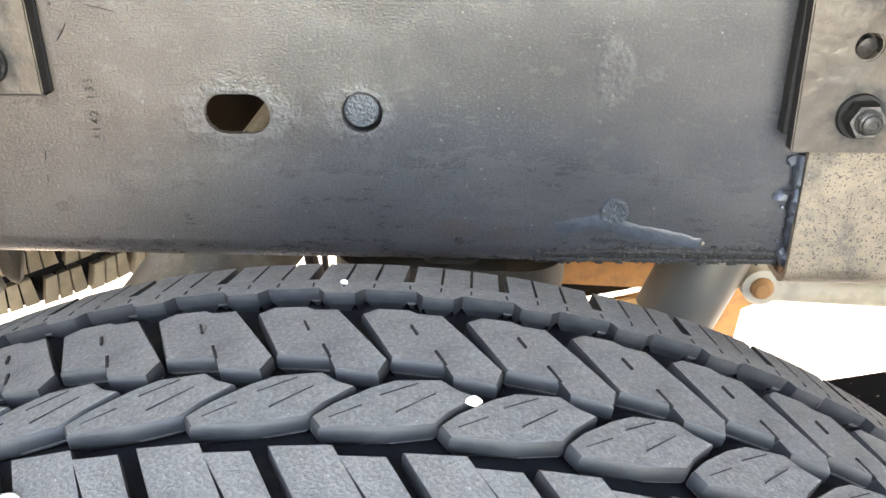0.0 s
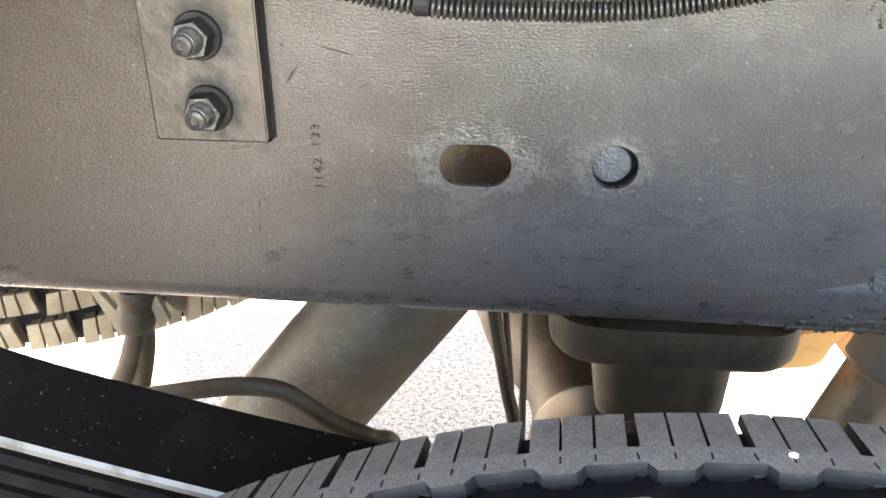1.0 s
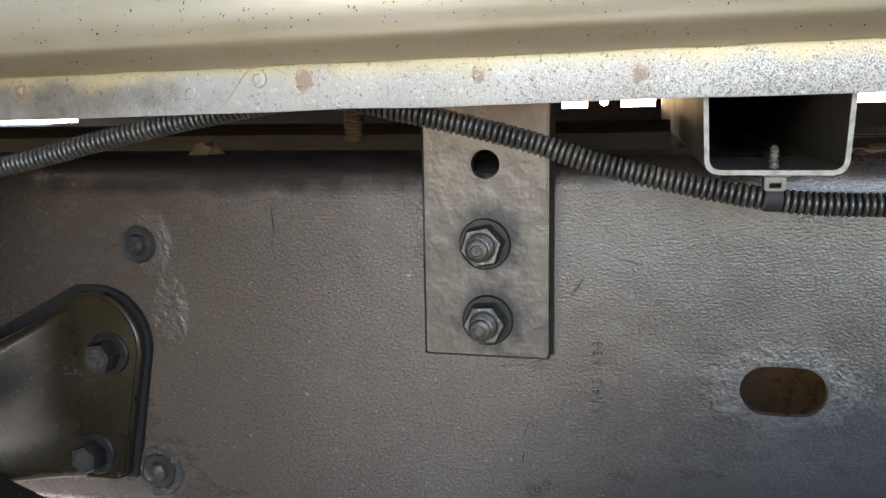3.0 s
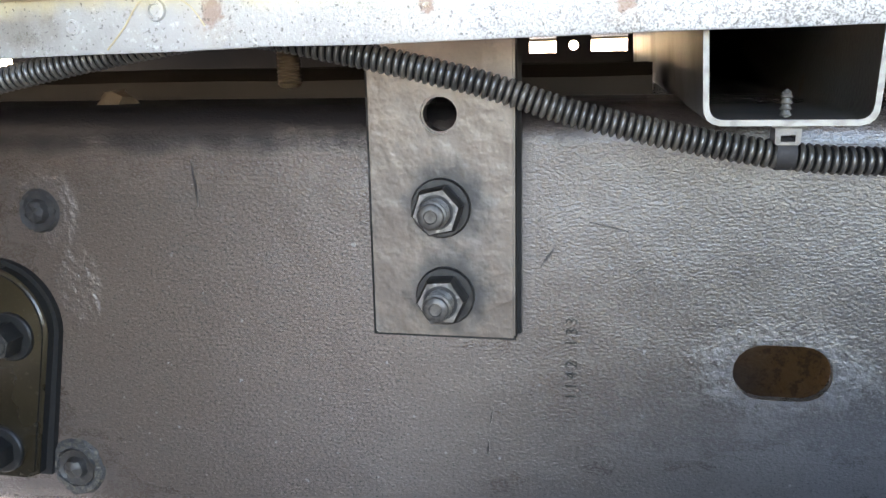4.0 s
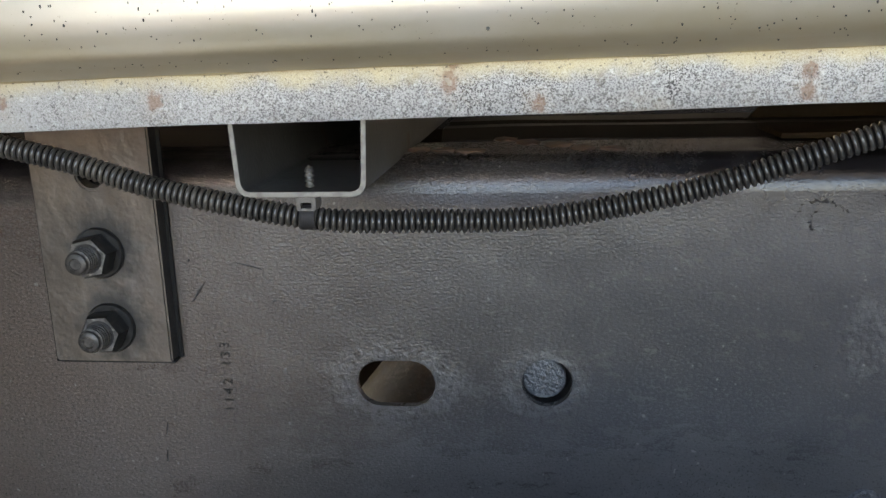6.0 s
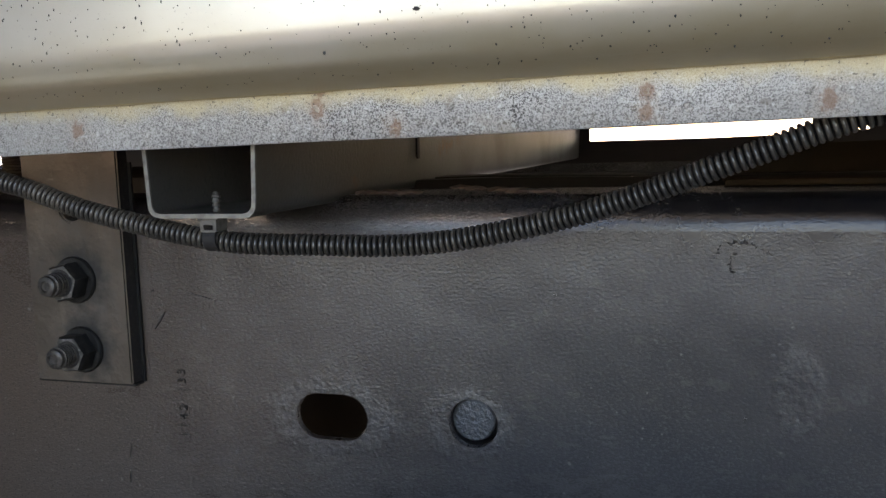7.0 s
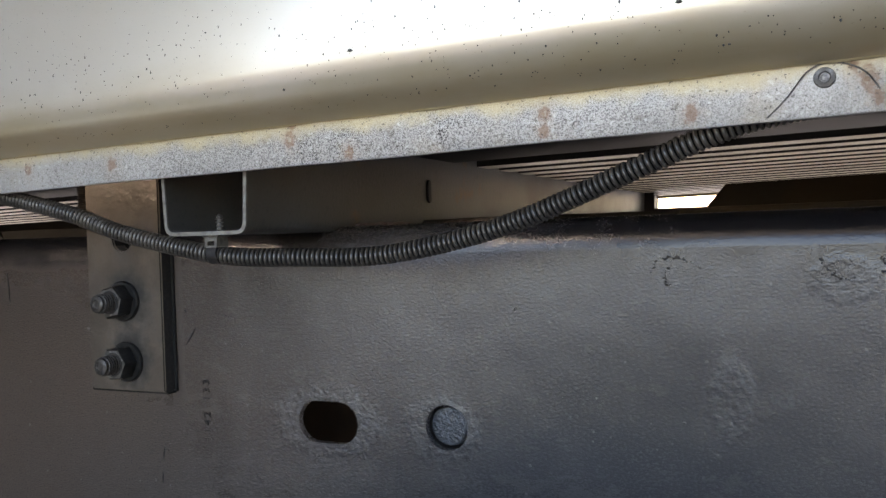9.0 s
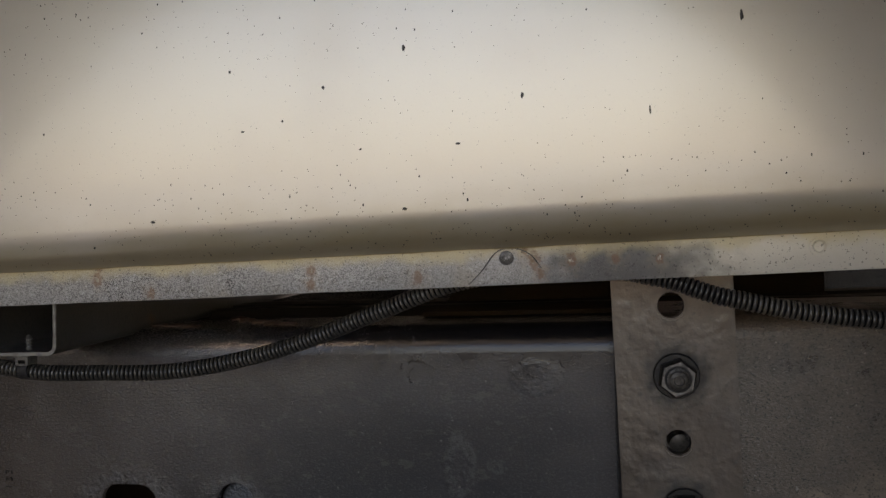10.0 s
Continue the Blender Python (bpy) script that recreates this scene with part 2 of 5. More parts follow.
k.mix(k.ramp(k.noise(400, 3), 0.48, 0.6), (0.02, 0.018, 0.016), 0.7, 0.6)
M_STUD = k.done()

k = Mat("black_bolt", (0.007, 0.007, 0.007), 0.42, spec=0.3)
k.mix(k.ramp(k.noise(300, 4), 0.52, 0.68), (0.035, 0.032, 0.029), 0.45, 0.6)
M_BOLT = k.done()

k = Mat("black_corrugated_plastic", (0.026, 0.024, 0.021), 0.3, spec=0.6)
k.mix(k.ramp(k.noise(25, 4), 0.4, 0.7), (0.09, 0.077, 0.06), 0.6, 0.42)
k.mix(k.ramp(k.noise(500, 3, 0.6, (1, 1, 1), 2.0), 0.6, 0.7), (0.2, 0.19, 0.175), 0.35)
M_CONDUIT = k.done()

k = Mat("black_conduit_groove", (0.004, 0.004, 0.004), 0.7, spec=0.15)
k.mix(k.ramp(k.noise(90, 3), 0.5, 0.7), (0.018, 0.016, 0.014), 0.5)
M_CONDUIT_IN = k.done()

k = Mat("translucent_clip_plastic", (0.085, 0.08, 0.07), 0.3)
k.mix(k.ramp(k.noise(400, 3), 0.45, 0.6), (0.03, 0.028, 0.025), 0.75)
M_CLIP = k.done()

k = Mat("silver_body_paint", (0.54, 0.495, 0.43), 0.3, 0.42, 0.25)
k.mix(k.ramp(k.noise(5, 3), 0.35, 0.7), (0.58, 0.545, 0.475), 0.6)
k.mix(k.ramp(k.noise(16, 4, 0.6, (1, 1, 1), 2.0), 0.45, 0.75), (0.5, 0.45, 0.38), 0.35, 0.4)
k.mix(k.ramp(k.noise(900, 2, 0.5), 0.68, 0.76), (0.2, 0.19, 0.17), 0.35)
sep = k.n("ShaderNodeSeparateXYZ", Vector=k.coord)
rise = k.math("SUBTRACT", sep.outputs["Z"], k.math("MULTIPLY", sep.outputs["X"], 0.0152))
rise = k.math("ADD", rise, k.math("MULTIPLY", k.math("SUBTRACT", k.noise(25, 4, 0.65, (0.5, 1, 1), 12.0), 0.5), 0.03))
k.mix(k.math("MULTIPLY", k.ramp(rise, 0.882, 0.845), k.ramp(sep.outputs["Y"], 0.3, 0.35)), (0.33, 0.25, 0.11), 0.78, 0.42)
k.relief(k.noise(650, 2), 0.00006)
k.relief(k.noise(4, 1), 0.0016)
M_PANEL = k.done(0.7)

RUST_SPOTS = ((-0.4879, 0.0128, 0.0045), (-0.3538, 0.012, 0.0058), (-0.2815, 0.011, 0.0035), (-0.2203, 0.0095, 0.0042), (-0.1107, 0.0125, 0.0045), (-0.1095, 0.0185, 0.003), (-0.0792, 0.0035, 0.0036),
              (0.0114, 0.0045, 0.0038), (0.0117, 0.0115, 0.0036), (0.0684, 0.0055, 0.0042), (0.1279, 0.0115, 0.0048), (0.131, 0.005, 0.003), (0.1463, 0.0105, 0.004), (0.168, 0.011, 0.0032), (0.189, 0.01, 0.0032), (0.1235, 0.017, 0.003))
k = Mat("weathered_galvanised_flange", (0.34, 0.33, 0.312), 0.4, 0.3)
k.mix(k.ramp(k.noise(9, 3, 0.5, (1, 0.3, 0.3), 1.0), 0.4, 0.65), (0.45, 0.437, 0.415), 0.7, 0.45)
patchy = k.math("ADD", k.spot(-0.07, 0.838, 0.19, 0.06, 0.5, 0.6, 0, 18), k.math("MULTIPLY", k.ramp(k.noise(40, 4, 0.6, (1, 1, 1), 6.0), 0.5, 0.7), 0.5))
k.mix(k.math("MULTIPLY", k.ramp(k.noise(1700, 2, 0.7), 0.47, 0.58), patchy), (0.05, 0.047, 0.045), 0.72, 0.5)
k.mix(k.ramp(k.noise(420, 3, 0.65, (1, 1, 1), 2.0), 0.56, 0.68), (0.7, 0.7, 0.68), 0.35, 0.5)
k.mix(k.ramp(k.noise(26, 4, 0.6, (1, 1, 1), 4.0), 0.52, 0.75), (0.34, 0.28, 0.19), 0.5)
k.mix(k.ramp(k.noise(90, 5, 0.65, (1, 1, 1), 8.0), 0.62, 0.7), (0.12, 0.1, 0.08), 0.5, 0.7)
k.mix(k.spot(0.33, 0.845, 0.14, 0.05, 0.3, 0.15, 0, 40), (0.6, 0.55, 0.45), 0.8, 0.4)
k.mix(k.spot(0.172, 0.8375, 0.04, 0.014, 0.7, 0.5, 0, 90), (0.05, 0.045, 0.042), 0.75, 0.6)
k.mix(k.spot(-0.51, 0.836, 0.085, 0.02, 0.7, 0.6, 0, 60), (0.1, 0.07, 0.042), 0.75, 0.6)
sep = k.n("ShaderNodeSeparateXYZ", Vector=k.coord)
rise = k.math("SUBTRACT", sep.outputs["Z"], k.math("MULTIPLY", sep.outputs["X"], 0.0152))
rise = k.math("ADD", rise, k.math("MULTIPLY", k.math("SUBTRACT", k.noise(45, 4, 0.65, (1, 1, 1), 12.0), 0.5), 0.016))
k.mix(k.ramp(rise, 0.8395, 0.8475), (0.5, 0.41, 0.23), 0.7, 0.55)
for x, dz, r in RUST_SPOTS:
    z = 0.8288 + 0.0152 * x + dz
    k.mix(k.spot(x, z, r * 1.3, r * 1.6, 1.3, 0.7, 0, 380), (0.42, 0.32, 0.22), 0.2, 0.75)
    k.mix(k.spot(x, z, r * 0.6, r * 0.8, 1.1, 0.35, 0, 520), (0.22, 0.115, 0.068), 0.6, 0.85)
k.relief(k.noise(900, 3), 0.0002)
k.relief(k.noise(35, 2), 0.0009)
k.mix(k.ramp(k.noise(760, 2, 0.5, (1, 1, 1), 15.0), 0.645, 0.69), (0.06, 0.054, 0.047), 0.65, 0.6)
M_LIP = k.done(0.9)

k = Mat("dusty_liner_underseal", (0.04, 0.037, 0.033), 0.75)
k.mix(k.ramp(k.noise(6, 4), 0.4, 0.7), (0.07, 0.063, 0.053), 0.6)
k.mix(k.ramp(k.noise(90, 4, 0.6, (1, 1, 1), 2.0), 0.5, 0.7), (0.02, 0.019, 0.018), 0.6)
k.relief(k.noise(200, 3), 0.0008)
M_LINER = k.done()

k = Mat("pale_rust_scab", (0.3, 0.25, 0.19), 0.8)
k.mix(k.ramp(k.noise(500, 4), 0.46, 0.62), (0.2, 0.1, 0.05), 0.6)
k.mix(k.ramp(k.noise(350, 4, 0.6, (1, 1, 1), 5.0), 0.55, 0.68), (0.55, 0.52, 0.46), 0.7)
k.relief(k.noise(600, 3), 0.0006)
M_SCAB = k.done()

k = Mat("yellowed_seam_sealer", (0.46, 0.38, 0.23), 0.5)
k.mix(k.ramp(k.noise(50, 4), 0.42, 0.66), (0.3, 0.22, 0.11), 0.6)
k.relief(k.noise(150, 3), 0.0006)
M_SEAL = k.done()

k = Mat("pale_rim_steel", (0.15, 0.145, 0.13), 0.4, 0.3)
k.mix(k.ramp(k.noise(300, 4), 0.45, 0.65), (0.07, 0.065, 0.058), 0.6)
k.relief(k.noise(500, 2), 0.0002)
M_EDGE = k.done()

k = Mat("galvanised_crossmember", (0.05, 0.05, 0.047), 0.42, 0.1, spec=0.35)
k.mix(k.ramp(k.noise(10, 4), 0.42, 0.68), (0.042, 0.034, 0.024), 0.7, 0.55)
k.mix(k.ramp(k.noise(320, 3, 0.6, (1, 1, 1), 2.0), 0.55, 0.66), (0.03, 0.03, 0.03), 0.6)
k.mix(k.ramp(k.noise(24, 4, 0.6, (1, 1, 1), 5.0), 0.62, 0.75), (0.2, 0.11, 0.05), 0.6, 0.8)
k.relief(k.noise(500, 2), 0.0002)
M_CHANNEL = k.done()

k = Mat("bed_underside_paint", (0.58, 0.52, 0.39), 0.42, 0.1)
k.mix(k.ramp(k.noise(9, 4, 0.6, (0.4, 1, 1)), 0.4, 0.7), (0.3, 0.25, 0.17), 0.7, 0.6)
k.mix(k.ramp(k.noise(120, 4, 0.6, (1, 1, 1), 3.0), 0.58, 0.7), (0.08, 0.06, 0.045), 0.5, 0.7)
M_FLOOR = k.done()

# dark bed steel; also paints in shade on rib sides and panel backs
k = Mat("bed_grime_and_shade", (0.018, 0.014, 0.011), 0.6, 0.1, spec=0.25)
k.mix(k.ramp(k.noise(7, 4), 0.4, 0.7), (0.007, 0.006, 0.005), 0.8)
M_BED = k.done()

k = Mat("dusty_tyre_rubber", (0.116, 0.111, 0.103), 0.6)
k.mix(k.ramp(k.noise(35, 4), 0.4, 0.7), (0.155, 0.147, 0.136), 0.6, 0.75)
k.mix(k.ramp(k.noise(900, 3, 0.7), 0.45, 0.66), (0.26, 0.245, 0.222), 0.5)
k.mix(k.ramp(k.noise(650, 3, 0.7, (1, 1, 1), 8.0), 0.55, 0.7), (0.035, 0.035, 0.037), 0.5)
k.mix(k.ramp(k.noise(140, 5, 0.7, (1, 1, 1), 6.0), 0.5, 0.66), (0.07, 0.068, 0.066), 0.5)
k.mix(k.ramp(k.noise(420, 1, 0.5, (1, 1, 1), 3.0), 0.74, 0.78), (0.5, 0.48, 0.45), 0.6)
k.relief(k.noise(900, 3), 0.0005)
M_TYRE = k.done()

# near-black carcass; shade in the grooves is put into the colour
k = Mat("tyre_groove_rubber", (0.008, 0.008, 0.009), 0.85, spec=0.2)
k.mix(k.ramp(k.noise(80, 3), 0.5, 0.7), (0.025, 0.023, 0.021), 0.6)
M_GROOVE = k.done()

k = Mat("dark_block_wall_rubber", (0.018, 0.018, 0.019), 0.6, spec=0.35)
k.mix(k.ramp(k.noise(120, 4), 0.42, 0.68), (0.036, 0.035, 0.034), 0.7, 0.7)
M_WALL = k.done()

k = Mat("mud_dusted_rubber", (0.2, 0.165, 0.115), 0.85)
k.mix(k.ramp(k.noise(40, 4), 0.4, 0.65), (0.3, 0.25, 0.18), 0.7)
k.relief(k.noise(400, 3), 0.0004)
M_SPARE = k.done()

k = Mat("black_spring_steel", (0.009, 0.007, 0.006), 0.75, spec=0.15)
k.mix(k.ramp(k.noise(330, 2, 0.5), 0.7, 0.75), (0.4, 0.34, 0.26), 0.7)
k.mix(k.ramp(k.noise(14, 4, 0.6, (1, 1, 1), 2.0), 0.5, 0.75), (0.02, 0.014, 0.01), 0.6)
M_LEAF = k.done()

# edge of the lower leaves, with their shade put into the colour
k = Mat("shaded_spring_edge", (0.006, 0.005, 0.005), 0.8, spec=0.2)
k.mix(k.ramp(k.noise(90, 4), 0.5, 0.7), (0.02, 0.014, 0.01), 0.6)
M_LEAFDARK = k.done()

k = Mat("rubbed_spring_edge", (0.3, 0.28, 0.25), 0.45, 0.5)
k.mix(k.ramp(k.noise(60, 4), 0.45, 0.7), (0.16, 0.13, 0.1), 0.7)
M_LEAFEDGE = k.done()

k = Mat("dusty_underbody_steel", (0.055, 0.041, 0.026), 0.55, 0.05, spec=0.35)
k.mix(k.ramp(k.noise(14, 5, 0.65), 0.4, 0.68), (0.022, 0.016, 0.011), 0.8)
k.mix(k.ramp(k.noise(45, 5, 0.65, (1, 1, 1), 6.0), 0.55, 0.72), (0.1, 0.078, 0.05), 0.5, 0.55)
k.mix(k.ramp(k.noise(260, 4, 0.6, (1, 1, 1), 3.0), 0.6, 0.7), (0.13, 0.11, 0.085), 0.4)
k.relief(k.noise(300, 3), 0.0002)
M_UNDER = k.done()

# near-black so that the axle collar reads as shaded
k = Mat("near_black_shaded_steel", (0.0045, 0.0035, 0.0025), 0.5, spec=0.25)
k.mix(k.ramp(k.noise(40, 5, 0.65), 0.5, 0.7), (0.015, 0.011, 0.007), 0.6, 0.7)
k.relief(k.noise(250, 3), 0.0003)
M_BARREL = k.done()

k = Mat("stained_exhaust_steel", (0.1, 0.08, 0.055), 0.58, 0.08, spec=0.3)
k.mix(k.ramp(k.noise(12, 5, 0.65), 0.42, 0.66), (0.04, 0.034, 0.028), 0.8, 0.5)
k.mix(k.ramp(k.noise(30, 5, 0.7, (1, 1, 1), 6.0), 0.55, 0.72), (0.17, 0.15, 0.12), 0.6, 0.6)
k.mix(k.ramp(k.noise(240, 4, 0.7, (1, 1, 1), 3.0), 0.55, 0.68), (0.18, 0.16, 0.13), 0.4)
k.mix(k.spot(-0.10, 0.655, 0.04, 0.055, 0.5, 0.6, 0, 60), (0.24, 0.12, 0.035), 0.8, 0.8)
k.mix(k.math("MULTIPLY", k.spot(-0.10, 0.65, 0.06, 0.055, 0.4, 0.5, 0, 50), k.ramp(k.noise(150, 5, 0.7, (1, 1, 1), 8.0), 0.5, 0.62)), (0.07, 0.035, 0.015), 0.8)
k.relief(k.noise(300, 3), 0.0003)
M_EXHAUST = k.done()

k = Mat("dusty_black_rubber", (0.038, 0.029, 0.018), 0.6, spec=0.3)
k.mix(k.ramp(k.noise(30, 4), 0.45, 0.7), (0.085, 0.065, 0.042), 0.6)
M_RUBBER = k.done()

k = Mat("grey_shock_paint", (0.14, 0.127, 0.107), 0.4, 0.6)
k.mix(k.ramp(k.noise(25, 4), 0.45, 0.75), (0.12, 0.103, 0.08), 0.4, 0.46)
M_SHOCK = k.done()

k = Mat("rust_smeared_tube_steel", (0.14, 0.115, 0.085), 0.42, 0.35)
k.mix(k.ramp(k.noise(22, 4, 0.6), 0.48, 0.64), (0.24, 0.12, 0.05), 0.7, 0.75)
k.mix(k.ramp(k.noise(90, 4, 0.6, (1, 1, 1), 3.0), 0.5, 0.7), (0.07, 0.055, 0.04), 0.6)
M_TUBE = k.done()

k = Mat("orange_rusted_steel", (0.4, 0.18, 0.06), 0.75)
k.mix(k.ramp(k.noise(40, 5), 0.42, 0.66), (0.2, 0.1, 0.05), 0.8)
k.relief(k.noise(300, 3), 0.0004)
M_ORANGE = k.done()

# rusted steel with sunlight put into its tan colour
k = Mat("sunlit_tan_steel", (0.5, 0.27, 0.1), 0.7)
k.mix(k.ramp(k.noise(40, 5), 0.42, 0.66), (0.48, 0.3, 0.14), 0.6)
k.mix(k.ramp(k.noise(25, 4, 0.6, (1, 1, 1), 5.0), 0.56, 0.7), (0.28, 0.13, 0.05), 0.5)
k.relief(k.noise(300, 3), 0.0003)
M_TAN = k.done()

k = Mat("dusty_beige_rod", (0.5, 0.43, 0.32), 0.6)
k.mix(k.ramp(k.noise(60, 4), 0.42, 0.66), (0.32, 0.27, 0.2), 0.6)
M_BEIGE = k.done()

# scratches and cracks, and also dark gaps and plate sides
k = Mat("dark_scratch_and_gap", (0.012, 0.011, 0.011), 0.7, spec=0.3)
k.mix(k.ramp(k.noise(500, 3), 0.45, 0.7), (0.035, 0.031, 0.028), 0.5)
M_SCRATCH_GAP = k.done()

# near-black for painted-in shade and for the added rear wall
k = Mat("shade_black", (0.006, 0.006, 0.006), 0.75, spec=0.2)
k.mix(k.ramp(k.noise(500, 3), 0.45, 0.7), (0.014, 0.012, 0.01), 0.6)
M_SHADE = k.done()

k = Mat("tar_speck", (0.012, 0.011, 0.01), 0.5)
k.mix(k.ramp(k.noise(900, 2), 0.5, 0.7), (0.05, 0.04, 0.03), 0.6)
M_TAR = k.done()

k = Mat("weld_bead_steel", (0.055, 0.06, 0.07), 0.34, 0.3)
k.mix(k.ramp(k.noise(160, 4), 0.45, 0.68), (0.022, 0.022, 0.025), 0.7)
k.relief(k.noise(350, 3), 0.0008)
M_WELD = k.done()

k = Mat("crusted_weld_grit", (0.022, 0.021, 0.02), 0.6, spec=0.35)
k.mix(k.ramp(k.noise(420, 4, 0.7), 0.5, 0.6), (0.1, 0.085, 0.062), 0.7, 0.7)
k.mix(k.ramp(k.noise(700, 3, 0.7, (1, 1, 1), 4.0), 0.56, 0.64), (0.006, 0.006, 0.006), 0.8)
k.relief(k.noise(600, 3), 0.001)
M_CRUST = k.done()

k = Mat("thick_blue_black_paint_run", (0.05, 0.057, 0.068), 0.34, spec=0.5)
k.mix(k.ramp(k.noise(120, 4), 0.45, 0.65), (0.03, 0.033, 0.038), 0.7, 0.4)
k.relief(k.noise(300, 3), 0.0003)
M_DRIP = k.done()

k = Mat("pitted_plug_steel", (0.05, 0.056, 0.063), 0.45, 0.3)
k.mix(k.ramp(k.noise(420, 5, 0.7), 0.45, 0.6), (0.085, 0.088, 0.092), 0.7, 0.5)
k.mix(k.ramp(k.noise(150, 4, 0.6, (1, 1, 1), 5.0), 0.55, 0.7), (0.03, 0.022, 0.018), 0.7)
k.relief(k.noise(450, 3), 0.0016)
M_PLUG = k.done()

k = Mat("dark_brown_steel", (0.014, 0.008, 0.003), 0.75, spec=0.1)
k.mix(k.ramp(k.noise(40, 5), 0.42, 0.66), (0.01, 0.007, 0.004), 0.8)
M_BROWN = k.done()

k = Mat("white_pebble", (0.75, 0.74, 0.7), 0.6)
k.mix(k.ramp(k.noise(400, 3), 0.5, 0.7), (0.55, 0.53, 0.5), 0.6)
M_PEBBLE = k.done()

k = Mat("exposed_aggregate_concrete", (0.095, 0.097, 0.1), 0.85)
k.mix(k.ramp(k.noise(130, 4, 0.7), 0.49, 0.54), (0.01, 0.01, 0.011), 0.92)
k.mix(k.ramp(k.noise(340, 3, 0.6, (1, 1, 1), 4.0), 0.56, 0.62), (0.22, 0.226, 0.233), 0.8)
k.mix(k.ramp(k.noise(1.2, 4, 0.6, (1, 1, 1), 1.0), 0.4, 0.7), (0.1, 0.095, 0.085), 0.3)
k.relief(k.noise(150, 3), 0.003)
M_GROUND = k.done()


# ---- mesh helpers ----
def mesh_ob(name, bm, material, smooth=True, angle=35):
    bmesh.ops.recalc_face_normals(bm, faces=bm.faces)
    me = bpy.data.meshes.new(name)
    if smooth:
        for f in bm.faces:
            f.smooth = True
        for e in bm.edges:
            e.smooth = len(e.link_faces) == 2 and e.calc_face_angle(0) < radians(angle)
    bm.to_mesh(me)
    bm.free()
    for m in material if isinstance(material, (list, tuple)) else (material,):
        me.materials.append(m)
    return new(name, me)


def part(name, bm, material, parent, label="", **kw):
    ob = mesh_ob(name, bm, material, **kw)
    ob.parent = parent
    if label:
        tagged(ob, label)
    return ob


def thing(name, label, category, at=(0, 0, 0), group="", kind=""):
    ob = new(name)
    ob.empty_display_size = 0.02
    ob.location = at
    return tagged(ob, label, category, group, kind)


def put(parent, *obs):
    """Keep the world place of parts whose thing does not stand at the origin."""
    for ob in obs:
        ob.matrix_parent_inverse = Matrix.Translation(parent.location).inverted()


def box(bm, lo, hi, bevel=0.0, segs=2):
    lo, hi = Vector(lo), Vector(hi)
    r = bmesh.ops.create_cube(bm, size=1, matrix=Matrix.Translation((lo + hi) / 2) @ Matrix.Diagonal((*(hi - lo), 1)))
    if bevel:
        edges = list({e for v in r["verts"] for e in v.link_edges})
        bmesh.ops.bevel(bm, geom=edges, offset=bevel, segments=segs, affect="EDGES", profile=0.5)
    return bm


def prism(bm, outline, holes, y0, y1):
    """A plate in the xz plane from y0 (front) to y1 (back) with through holes."""
    loops = []
    for loop in (outline, *holes):
        vs = [bm.verts.new((x, y0, z)) for x, z in loop]
        loops.append([bm.edges.new((vs[i], vs[i - 1])) for i in range(len(vs))])
    edges = [e for lp in loops for e in lp]
    r = bmesh.ops.triangle_fill(bm, use_beauty=True, use_dissolve=False, edges=edges)
    faces = [g for g in r["geom"] if isinstance(g, bmesh.types.BMFace)]
    ex = bmesh.ops.extrude_face_region(bm, geom=faces)
    moved = [g for g in ex["geom"] if isinstance(g, bmesh.types.BMVert)]
    bmesh.ops.translate(bm, verts=moved, vec=(0, y1 - y0, 0))
    return bm


def circle(cx, cz, r, n=28):
    return [(cx + r * math.cos(2 * math.pi * i / n), cz + r * math.sin(2 * math.pi * i / n)) for i in range(n)]


def stadium(cx, cz, w, h, n=10):
    pts, a = [], w / 2 - h / 2
    for i in range(n + 1):
        t = -math.pi / 2 + math.pi * i / n
        pts.append((cx + a + h / 2 * math.cos(t), cz + h / 2 * math.sin(t)))
    for i in range(n + 1):
        t = math.pi / 2 + math.pi * i / n
        pts.append((cx - a + h / 2 * math.cos(t), cz + h / 2 * math.sin(t)))
    return pts


def rounded(x0, z0, x1, z1, radii, n=6):
    """Rounded rectangle; radii for bottom left, bottom right, top right, top left."""
    out = []
    for (cx, cz, sx, sz, a0), r in zip(((x0, z0, 1, 1, 180), (x1, z0, -1, 1, 270), (x1, z1, -1, -1, 0), (x0, z1, 1, -1, 90)), radii):
        for i in range(n + 1 if r > 0 else 1):
            t = radians(a0 + 90 * i / n)
            out.append((cx + sx * r + r * math.cos(t), cz + sz * r + r * math.sin(t)))
    return out


def loft(bm, rings, closed=True, caps=True):
    vs = [[bm.verts.new(p) for p in ring] for ring in rings]
    m = len(vs[0])
    for a, b in zip(vs, vs[1:]):
        for i in range(m if closed else m - 1):
            j = (i + 1) % m
            bm.faces.new((a[i], a[j], b[j], b[i]))
    if caps and closed:
        bm.faces.new(vs[0][::-1])
        bm.faces.new(vs[-1])
    return bm


def tube(bm, pts, radius, seg=14):
    """A round rod or pipe along points; radius a number or a list."""
    pts = [Vector(p) for p in pts]
    rings, side = [], None
    for i, p in enumerate(pts):
        d = (pts[min(i + 1, len(pts) - 1)] - pts[max(i - 1, 0)]).normalized()
        if side is None:
            side = d.orthogonal().normalized()
        side = (side - d * side.dot(d)).normalized()
        up = d.cross(side)
        r = radius[i] if isinstance(radius, (list, tuple)) else radius
        rings.append([p + r * (math.cos(2 * math.pi * j / seg) * side + math.sin(2 * math.pi * j / seg) * up) for j in range(seg)])
    return loft(bm, rings)


